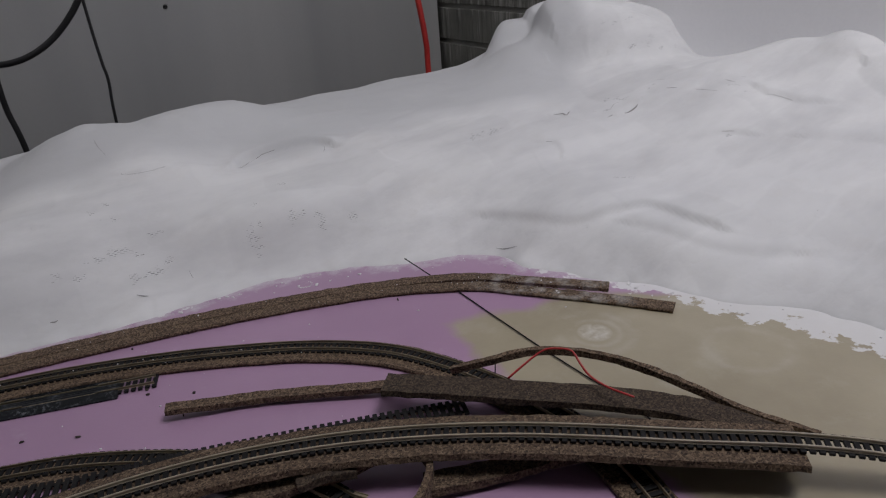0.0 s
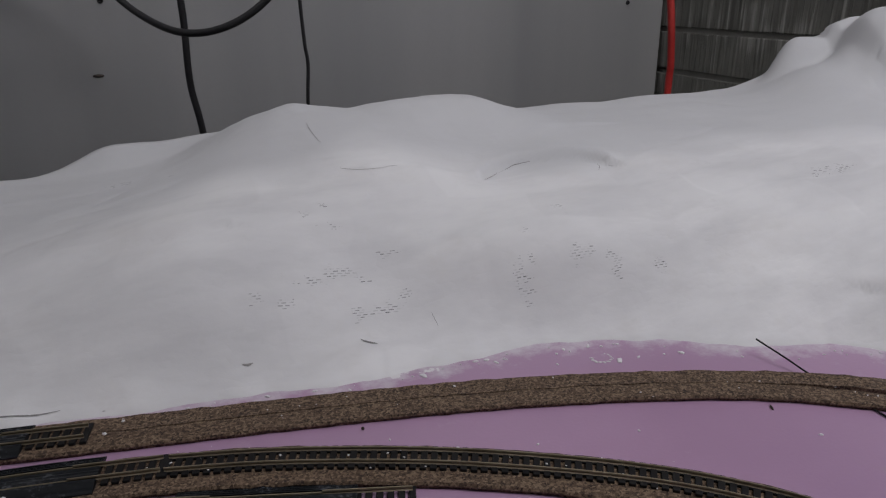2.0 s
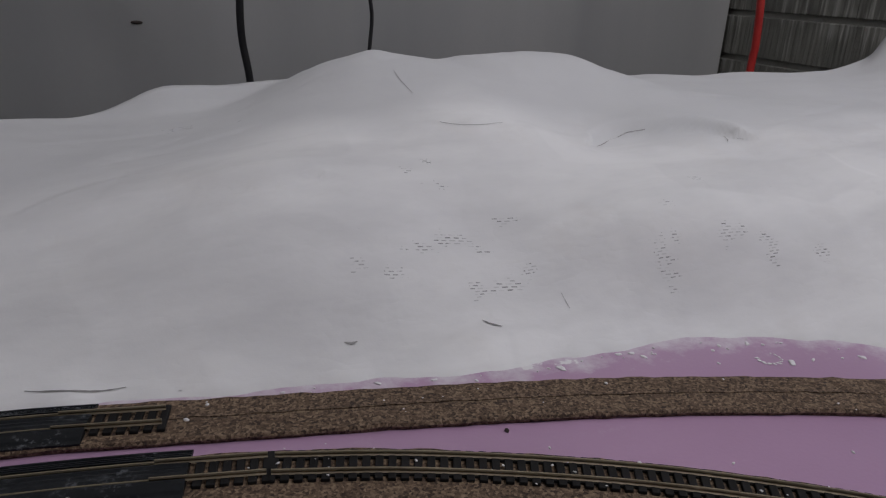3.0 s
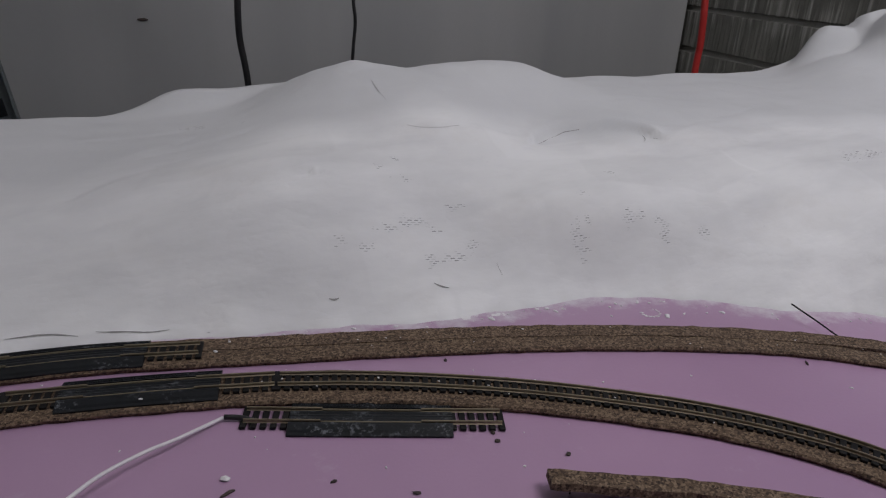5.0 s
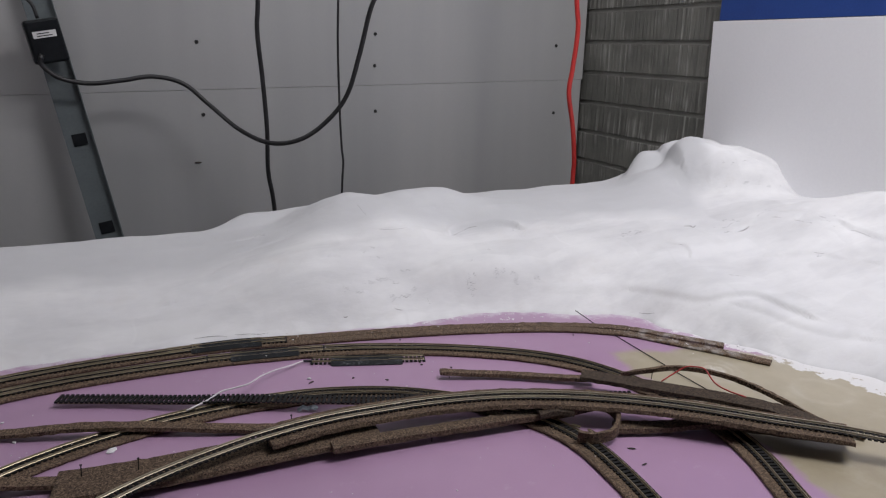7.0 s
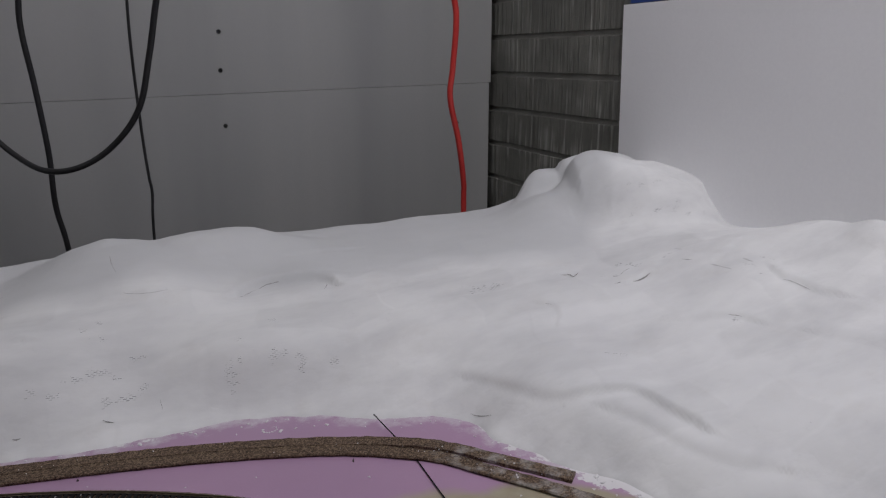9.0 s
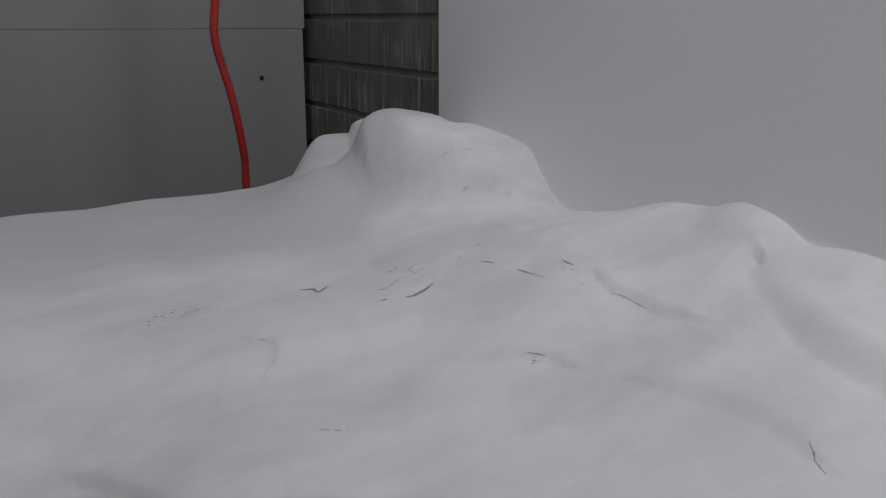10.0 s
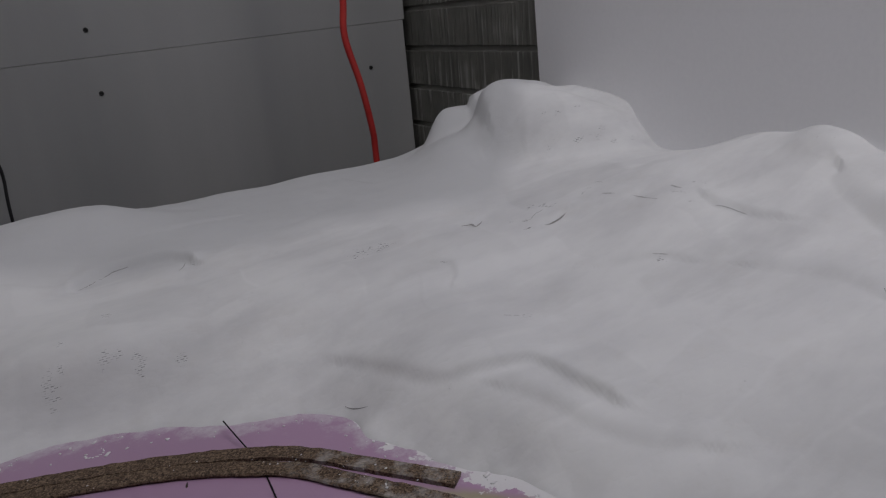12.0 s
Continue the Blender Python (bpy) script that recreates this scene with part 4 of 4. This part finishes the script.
OUTER = [(-.62, .60), (-.55, .69), (-.50, .745), (-.445, .778), (-.395, .795), (-.31, .803), (-.207, .802), (-.16, .7985), (-.108, .789), (-.067, .781), (-.003, .768), (.063, .753),
         (.131, .734), (.183, .716), (.23, .696), (.272, .671), (.297, .648), (.340, .593)]
INNER = [(-.56, .60), (-.52, .668), (-.48, .715), (-.434, .747), (-.39, .762), (-.31, .7695), (-.2, .767), (-.129, .7575), (-.073, .7465), (-.031, .734), (.01, .718), (.051, .699), (.09, .677),
         (.124, .655), (.154, .630), (.180, .600), (.200, .560), (.213, .520), (.221, .480), (.2235, .450), (.222, .420), (.216, .392), (.207, .366), (.196, .340), (.182, .308), (.16, .26), (.13, .20), (.095, .15)]
LOOP = [(-.55, .40), (-.50, .48), (-.447, .543), (-.415, .579), (-.379, .606), (-.334, .627), (-.287, .641), (-.235, .650), (-.182, .653), (-.150, .651), (-.113, .646), (-.077, .636), (-.037, .619),
        (.0, .595), (.03, .570), (.057, .538), (.076, .505), (.086, .475), (.089, .448), (.088, .420), (.084, .382), (.077, .345), (.062, .305), (.03, .24), (-.02, .17)]
BED_TOP = 0.0034


def shifted(pts, u):
    """The line moved sideways: plus to its left."""
    path = smooth_path(pts, 0.02)
    return [(p[0], p[1]) for p in offset(path, u, 0.0)]


def at_z(pts, z):
    return [(x, y, z) for x, y in pts]


roadbed(OUTER, "bare brown cork roadbed curving along the foot of the plaster hills", ends=(OUTER[:-3] + [(.273, .673), (.297, .6535), (.320, .626), (.346, .595), (.364, .573)], OUTER[:-3] + [(.271, .670), (.295, .651), (.317, .622), (.343, .588), (.362, .562), (.387, .5235)]))
roadbed(shifted(INNER, -.003), "brown cork roadbed under the curved track on the foam board")
roadbed(shifted(LOOP, -.004), "brown cork roadbed under the inner loop of track")

track(at_z(OUTER[:7] + [(-.236, .8035)], BED_TOP), "curved model track on the outer cork roadbed")
rerailer(at_z([(-.234, .8035), (-.207, .802), (-.16, .7985), (-.106, .7885)], BED_TOP), "black re-railing track piece at the end of the outer track")
track(at_z(INNER[:6] + [(-.198, .767)], BED_TOP), "curved model track joining the inner re-railing piece")
rerailer(at_z([(-.196, .767), (-.129, .7575), (-.073, .7465)], BED_TOP), "black re-railing track piece set into the inner track")
track(at_z([(-.071, .7460)] + INNER[9:], BED_TOP), "curved black-sleepered model track on the inner cork roadbed")
track(at_z(LOOP, BED_TOP), "curved model track on the inner loop of cork")
rerailer(at_z([(-.091, .7245), (-.033, .7045), (.0255, .6845)], 0.0004), "loose black re-railing track piece lying on the foam board")
rerailer(at_z([(.057, .352), (.035, .300), (.0, .245)], 0.0004), "loose black re-railing track piece inside the loop of track")

# loose flexible track bowed over the cork strips
FLEX = [(-0.515, 0.360, 0.0114), (-0.413, 0.453, 0.0131), (-0.352, 0.494, 0.0124), (-0.310, 0.516, 0.0132), (-0.268, 0.534, 0.0155), (-0.222, 0.546, 0.0184), (-0.175, 0.554, 0.0210), (-0.124, 0.559, 0.0217), (-0.070, 0.558, 0.0212), (-0.017, 0.551, 0.0217), (0.036, 0.536, 0.0229), (0.087, 0.515, 0.0231), (0.132, 0.489, 0.0233), (0.173, 0.459, 0.0238), (0.211, 0.427, 0.0235), (0.245, 0.397, 0.0226), (0.289, 0.359, 0.0218), (0.323, 0.325, 0.0196), (0.368, 0.277, 0.0133), (0.418, 0.207, 0.0070)]
track(FLEX, "long loose flexible track bowed over the cork strips", rail=RAIL_NEW, shape=RAIL_WIDE)
LOOSE = [(-.338, .723, .0060), (-.291, .704, .0055), (-.233, .674, .0075), (-.177, .649, .0092), (-.107, .616, .0098), (-.046, .590, .0098), (.017, .571, .0092), (.100, .544, .0066), (.180, .516, .0039)]
track(LOOSE, "loose black flexible track lying upside down across the inner loop", flipped=True)


# ---- loose cork strips ----
def strip(pts, width, thick, label, twist=None, material=CORK):
    w = width / 2
    bm = sweep(smooth_path(pts, 0.006), [(-w, -thick), (w, -thick), (w * 0.94, 0), (-w * 0.94, 0)], 0.0008, twist)
    return tagged(link("cork_strip", bm, material), label, "cork strip", "loose cork strips")


strip([(-.445, .698, .0055), (-.383, .674, .0070), (-.314, .650, .0115), (-.253, .629, .0095), (-.192, .605, .0065), (-.141, .585, .0055)], .012, .0035, "loose brown cork strip laid across the inner track")
strip([(-.398, .592, .0125), (-.365, .583, .010), (-.332, .575, .007), (-.28, .566, .005)], .014, .0035, "short cork strip tucked under the flat cork piece")
strip([(-.335, .5645, .0095), (-.270, .557, .0100), (-.2, .553, .0110), (-.13, .551, .0120), (-.08, .549, .0120)], .042, .004, "wide flat cork piece with a square end", material=CORK_SHADED)
strip([(-0.175, 0.554, 0.0206), (-0.124, 0.559, 0.0213), (-0.070, 0.558, 0.0208), (-0.017, 0.551, 0.0213), (0.036, 0.536, 0.0225), (0.087, 0.515, 0.0227), (0.132, 0.489, 0.0229), (0.173, 0.459, 0.0234), (0.211, 0.427, 0.0231), (0.245, 0.397, 0.0222), (0.289, 0.359, 0.0214)], .035, .0036,
      "flat cork strip lying under the loose flexible track", material=CORK_SHADED)
strip([(-.126, .530, .0140), (-.082, .528, .0130), (-.028, .523, .0125), (.027, .516, .0130), (.074, .511, .0130), (.104, .508, .0135)], .014, .005, "loose cork strip lying inside the track curve", material=CORK_SHADED)
strip([(.068, .507, .019), (.090, .499, .019), (.113, .499, .020), (.130, .490, .020), (.1285, .474, .018), (.112, .457, .016), (.092, .456, .015), (.078, .465, .015)], .004, .010, "cork strip curled into a small upright loop")
strip([(.064, .511, .017), (.080, .507, .019), (.096, .502, .017)], .024, .004, "short dark offcut of cork beside the curled loop", material=CORK_DARK)
strip([(.123, .470, .0085), (.167, .453, .0085), (.206, .437, .0115), (.25, .405, .0115), (.30, .365, .0115)], .016, .0045, "loose cork strip beside the curled loop", material=CORK_SHADED)
strip([(.022, .633, .0100), (.058, .619, .0075), (.090, .604, .0068), (.148, .567, .0083), (.165, .557, .0100)], .0095, .0040, "loose cork strip with a cut end lying on the foam")
strip([(.144, .553, .0195), (.174, .525, .0190), (.206, .493, .0190), (.244, .454, .0192), (.274, .415, .0192), (.292, .378, .0157)], .021, .004, "darker cork strip lying over the inner track", material=CORK_DARK)
strip([(.190, .546, .0145), (.210, .524, .0255), (.231, .511, .0300), (.255, .487, .0310), (.273, .460, .0280), (.290, .430, .0200), (.308, .402, .0095), (.326, .368, .0050)], .0042, .0045, "thin cork strip arched above the tan board")

# ---- wires on the board ----
cable("red_wire", [(.209, .507, .0185), (.222, .505, .0255), (.233, .501, .0325), (.239, .495, .0345), (.2445, .487, .0345), (.244, .479, .0300), (.242, .468, .0270), (.242, .453, .0270), (.245, .435, .0285)], .0007, RED_WIRE, "thin red wire draped over the arched cork strip", "wire", .003)
cable("black_wire", [(.259, .725, .0105), (.263, .707, .0065), (.267, .691, .0022), (.2695, .672, .0006), (.270, .657, .0008), (.268, .610, .0012), (.267, .574, .0012), (.266, .541, .0012), (.266, .511, .0012), (.266, .450, .0012), (.263, .434, .0010)], .00055, TIE, "thin black wire running from the plaster across the board", "wire", .004)
white = thing("white_wire", "short white insulated wire with a black tip on the foam", "wire")
part("insulation", sweep(smooth_path([(-.230, .650, .0080), (-.210, .660, .0094), (-.196, .670, .0110), (-.183, .672, .0114), (-.169, .672, .0132), (-.153, .691, .0101), (-.136, .704, .0077), (-.121, .713, .0052), (-.101, .726, .0024)], .004), circle(.0009, 8)), WHITE_WIRE, white, smooth=True)
part("black_tip", sweep(smooth_path([(-.1005, .7263, .0024), (-.094, .7245, .002), (-.088, .7205, .0018)], .002), circle(.0013, 8)), RUBBER, white, "black taped tip", smooth=True)

# ---- cables behind the hills ----
cable("power_cable", [(-.359, 1.425, .3125), (-.362, 1.428, .297), (-.337, 1.430, .2743), (-.292, 1.433, .265), (-.238, 1.436, .270), (-.187, 1.439, .2765), (-.136, 1.436, .2639), (-.092, 1.428, .2244), (-.049, 1.384, .1836), (-.008, 1.324, .1644), (.037, 1.289, .1706),
                      (.082, 1.275, .1991), (.120, 1.254, .2502), (.140, 1.236, .3242), (.156, 1.223, .3974), (.177, 1.211, .4567), (.22, 1.21, .62), (.25, 1.22, .9), (.25, 1.22, 1.449)], .0042, RUBBER, "black power cable sagging in a loop before the grey wall")
cable("hanging_cable", [(.01, 1.33, 1.449), (.0, 1.335, .8), (-.008, 1.343, .450), (-.013, 1.347, .3614), (-.007, 1.352, .2796), (-.002, 1.357, .1846), (-.003, 1.360, .1048), (.006, 1.361, .0244), (.012, 1.361, -.2), (.0, 1.361, -.6), (.0, 1.361, -.947)], .0041, RUBBER, "thick black cable hanging before the grey wall")
cable("hanging_wire", [(.127, 1.295, 1.449), (.126, 1.298, .6), (.124, 1.300, .450), (.121, 1.302, .334), (.123, 1.304, .2113), (.126, 1.306, .1485), (.128, 1.305, .1229), (.124, 1.305, .0524), (.122, 1.305, -.2), (.122, 1.305, -.948)], .0021, RUBBER, "thin dark wire hanging before the grey wall")
cable("slanting_wire", [(-.425, 1.5, .55), (-.455, 1.488, .328), (-.476, 1.471, .263), (-.509, 1.456, .172), (-.550, 1.443, .045), (-.60, 1.44, -.3), (-.62, 1.44, -.948)], .0022, RUBBER, "thin dark wire slanting down past the steel upright")
cable("red_cable", [(0.592, 1.245, 1.449), (0.588, 1.245, .7), (0.595, 1.248, .457), (0.604, 1.248, .380), (0.599, 1.250, .302), (0.596, 1.253, .2515), (0.613, 1.255, .180), (0.625, 1.259, .106), (0.626, 1.261, .058), (0.628, 1.261, -.3), (0.628, 1.261, -.947)], .0050, RED, "bright red cable hanging in front of the grey wall panel")

# ---- steel upright and power adapter ----
upright = thing("steel_upright", "teal-grey slotted steel upright leaning on the grey wall", "upright")
A0, A1 = Vector((-.236, 1.402, -.31)), Vector((-.392, 1.535, .58))
axis = (A1 - A0).normalized()
side = Vector((1, 0, 0)) - axis * axis.x
side.normalize()
face = axis.cross(side)
if face.y > 0:
    face = -face
basis = Matrix([(side[i], face[i], axis[i], A0[i]) for i in range(3)] + [(0, 0, 0, 1)])
length = (A1 - A0).length
for name, lo, hi in (("web", (-.024, -.002, -.7), (.024, .0, length)), ("flange", (-.024, -.018, -.7), (-.022, -.0021, length)), ("flange", (.022, .001, -.7), (.024, .015, length))):
    bmu = box(lo, hi, .0004)
    bmesh.ops.transform(bmu, matrix=basis, verts=bmu.verts)
    part(name, bmu, STEEL, upright)
s0 = (Vector((-.292, 1.459, -.001)) - A0).dot(axis)
for k in range(-3, 6):
    c = s0 + 0.166 * k
    if -0.6 < c < length - 0.03:
        bmu = box((-.012, .0002, c - .011), (.012, .0022, c + .011), .0006)
        bmesh.ops.transform(bmu, matrix=basis, verts=bmu.verts)
        part("slot", bmu, BLACK, upright, "square black slot")

adapter = thing("power_adapter", "black power adapter with a white label beside the upright", "power adapter")
turn = pose(-.352, 1.448, .335, 0, -10, 8)
bma = box((-.027, -.018, -.036), (.027, .018, .036), .004)
bmesh.ops.transform(bma, matrix=turn, verts=bma.verts)
part("case", bma, BLACK, adapter, smooth=False)
bma = box((-.018, -.0186, .006), (.018, -.0181, .017))
bmesh.ops.transform(bma, matrix=turn, verts=bma.verts)
lab = part("rating_label", bma, LABEL, adapter, "white paper label with tiny print")
for k in range(2):
    bma = box((-.012, -.0190, .0085 + .004 * k), (.012 - .005 * k, -.01865, .0100 + .004 * k))
    bmesh.ops.transform(bma, matrix=turn, verts=bma.verts)
    part("print_bar", bma, TIE, lab)
part("lead", sweep(smooth_path([(-.36, 1.448, .372), (-.37, 1.45, .40), (-.41, 1.46, .42), (-.47, 1.48, .42)], .006), circle(.003, 8)), RUBBER, adapter, smooth=True)


# ---- crumbs and scraps ----
def crumb(name, x, y, z, size, material, label, category, group, seed):
    r = random.Random(seed)
    bmc = bmesh.new()
    bmesh.ops.create_icosphere(bmc, subdivisions=1, radius=1.0)
    for v in bmc.verts:
        v.co *= r.uniform(0.7, 1.2)
    bmesh.ops.transform(bmc, matrix=pose(x, y, z + size[2] * 0.6, 0, 0, r.uniform(0, 180)) @ Matrix.Diagonal((*size, 1)), verts=bmc.verts)
    return tagged(link(name, bmc, material), label, category, group)


for k, (x, y, s) in enumerate([(-.295, .616, .006), (-.295, .522, .003), (-.312, .489, .003), (-.371, .663, .002), (-.384, .705, .002), (-.395, .64, .0015), (-.105, .685, .0028)]):
    crumb("plaster_crumb", x, y, 0, (s, s * 0.7, 0.0012), CRUMB, "small white plaster crumb on the purple foam", "crumb", "plaster crumbs", k)
for k, (x, y, sx, sy) in enumerate([(.035, .392, .007, .0025), (.120, .442, .004, .0012), (.114, .418, .004, .0012), (.021, .744, .0014, .0010), (.223, .677, .0028, .0008), (-.105, .676, .005, .001), (.017, .671, .0016, .0013), (.018, .6775, .0018, .0015), (.0445, .652, .0018, .0011), (-.031, .651, .0022, .0010), (-.062, .669, .0020, .0008)]):
    crumb("cork_crumb", x, y, 0, (sx, sy, 0.001), DARKBIT, "dark cork crumb lying on the foam board", "crumb", "cork crumbs", 40 + k)
bmp = sweep(smooth_path([(-.132, .622, .0012), (-.128, .6215, .0040), (-.124, .620, .0024), (-.119, .6185, .0042), (-.115, .617, .0014)], .0014), [(-.0034, 0), (-.0008, .0014), (.0032, .0004), (.0032, .0008), (-.0008, .0018), (-.0034, .0004)], .0022)
tagged(link("paper_scrap", bmp, PAPER), "crumpled pale blue paper scrap beside the track", "scrap")
crumb("red_bit", .141, .276, 0, (.010, .006, .003), RED, "small bright red plastic bit on the foam board", "bit", "", 77)


# flat flecks dropped on the board between the cork and the hills: x, y, length
FLECKS = [(.068, .781, .0042), (.102, .784, .0026), (.109, .783, .0030), (.113, .778, .0032), (.151, .773, .0020), (.181, .770, .0026), (.181, .751, .0040), (.194, .750, .0028), (.221, .744, .0044), (-.018, .794, .0032),
          (.007, .789, .0026), (-.059, .799, .0022), (.388, .573, .0046), (.387, .564, .0040), (.375, .542, .0024), (.321, .577, .0020), (.368, .608, .0030), (.174, .774, .0028), (.158, .776, .0024), (.237, .678, .0020), (.227, .650, .0022)]


def fleck(bms, r, x, y, size, thick):
    """A flat ragged blot of plaster."""
    m = pose(x, y, 0.0002, 0, 0, r.uniform(0, 180)) @ Matrix.Diagonal((size * r.uniform(0.9, 1.5) / 2, size / 2 * r.uniform(0.5, 0.9), thick, 1))
    got = bmesh.ops.create_icosphere(bms, subdivisions=2, radius=1.0, matrix=m)
    for v in got["verts"]:
        push = noise.noise_vector(v.co * 700) * size * 0.28
        v.co += Vector((push.x, push.y, 0))


def splashes():
    """Thin plaster drips on the board along the foot of the hills."""
    r = random.Random(5)
    bms = bmesh.new()
    for x, y, size in FLECKS:
        fleck(bms, r, x, y, size, 0.0005)
    seg = np.r_[0, np.cumsum(np.linalg.norm(np.diff(FOOT, axis=0), axis=1))]
    for k in range(90):
        s = r.uniform(seg[4], seg[-3])
        x, y = np.interp(s, seg, FOOT[:, 0]), np.interp(s, seg, FOOT[:, 1])
        x2, y2 = np.interp(s + 0.01, seg, FOOT[:, 0]), np.interp(s + 0.01, seg, FOOT[:, 1])
        off = 0.002 + abs(r.gauss(0, 0.011))
        fleck(bms, r, x + (y2 - y) / 0.01 * off, y - (x2 - x) / 0.01 * off, r.uniform(0.0008, 0.0022), 0.0004)
    # a drop that splashed into a broken ring
    for k in range(11):
        a = math.radians(-200 + 24 * k)
        fleck(bms, r, .173 + .0062 * math.cos(a), .758 + .0054 * math.sin(a), .0026 - .0001 * k, 0.0002)
    return tagged(link("plaster_splashes", bms, CRUMB, True), "white plaster drips along the foot of the hills", "plaster drips", kind="stuff")


splashes()


def specks():
    """Tiny plaster flecks dropped on the cork, the tracks and the board near the hills."""
    r = random.Random(11)
    bms = bmesh.new()
    lines = [(smooth_path(OUTER, 0.004)[:, :2], 0.0036, 34, (-.22, .30)), (smooth_path(OUTER, 0.004)[-40:, :2], 0.0036, 26, (.26, .40)), (smooth_path(INNER, 0.004)[:, :2], 0.0052, 60, (-.2, .15)), (smooth_path(LOOP, 0.004)[:, :2], 0.0052, 30, (-.4, .1))]
    for path, z, count, (x0, x1) in lines:
        ok = path[(path[:, 0] > x0) & (path[:, 0] < x1)]
        for k in range(count):
            x, y = ok[r.randrange(len(ok))]
            size = r.uniform(0.0002, 0.0006) if r.random() < 0.9 else r.uniform(0.0007, 0.0011)
            m = pose(x + r.uniform(-.011, .011), y + r.uniform(-.011, .011), z, 0, 0, r.uniform(0, 180)) @ Matrix.Diagonal((size * r.uniform(1, 1.8), size, size * 0.5, 1))
            bmesh.ops.create_icosphere(bms, subdivisions=1, radius=1.0, matrix=m)
    for k in range(60):
        x, y = r.uniform(-.40, .15), r.uniform(.42, .74)
        size = r.uniform(0.0003, 0.0008)
        m = pose(x, y, 0.0002, 0, 0, r.uniform(0, 180)) @ Matrix.Diagonal((size * r.uniform(1, 2.0), size, size * 0.5, 1))
        bmesh.ops.create_icosphere(bms, subdivisions=1, radius=1.0, matrix=m)
    return tagged(link("plaster_flecks", bms, CRUMB, True), "tiny white plaster flecks on the cork and foam", "plaster flecks", kind="stuff")


specks()


# ---- track nails and rail joiners ----
def track_nail(x, y, z, label):
    """A thin steel nail pushed through loose cork, standing about a centimetre tall from z."""
    ob = thing("track_nail", label, "nail", "track nails", at=(x, y, z))
    part("shank", sweep(smooth_path([(0, 0, 0), (0.0004, 0.0002, 0.005), (0.0006, 0.0003, 0.0100)], 0.005), circle(0.00042, 6)), TIE, ob)
    part("nail_head", sweep(smooth_path([(0.0006, 0.0003, 0.0098), (0.0006, 0.0003, 0.0106)], 0.0004), circle(0.0010, 8)), TIE, ob)


for x, y, z in ((-.316, .570, .009), (-.275, .561, .010), (-.175, .552, .011), (-.146, .592, .004)):
    track_nail(x, y, z, "thin dark nail standing in loose cork")
track_nail(.2105, .523, .0135, "thin dark nail under the arched cork strip")
for x, y in ((.031, .6295), (.046, .6245), (-.037, .523)):
    track_nail(x, y, -0.0028, "thin dark nail hanging through a cork strip to the foam")


def rail_joiner(x, y, z, turn):
    """A folded metal sleeve that joins two rails."""
    prof = [(-0.0013, 0), (0.0013, 0), (0.0013, 0.0010), (0.0009, 0.0010), (0.0009, 0.0004), (-0.0009, 0.0004), (-0.0009, 0.0010), (-0.0013, 0.0010)]
    ob = link("rail_joiner", sweep(smooth_path([(-0.0042, 0, 0), (0, 0, 0), (0.0042, 0, 0)], 0.002), prof), RAIL)
    ob.matrix_world = pose(x, y, z, 0, 0, turn)
    return tagged(ob, "small bright metal rail joiner lying on the track", "rail joiner", "rail joiners")


rail_joiner(.090, .484, .0072, -58)
rail_joiner(.097, .470, .0075, -75)
rail_joiner(-.410, .597, .0072, 35)
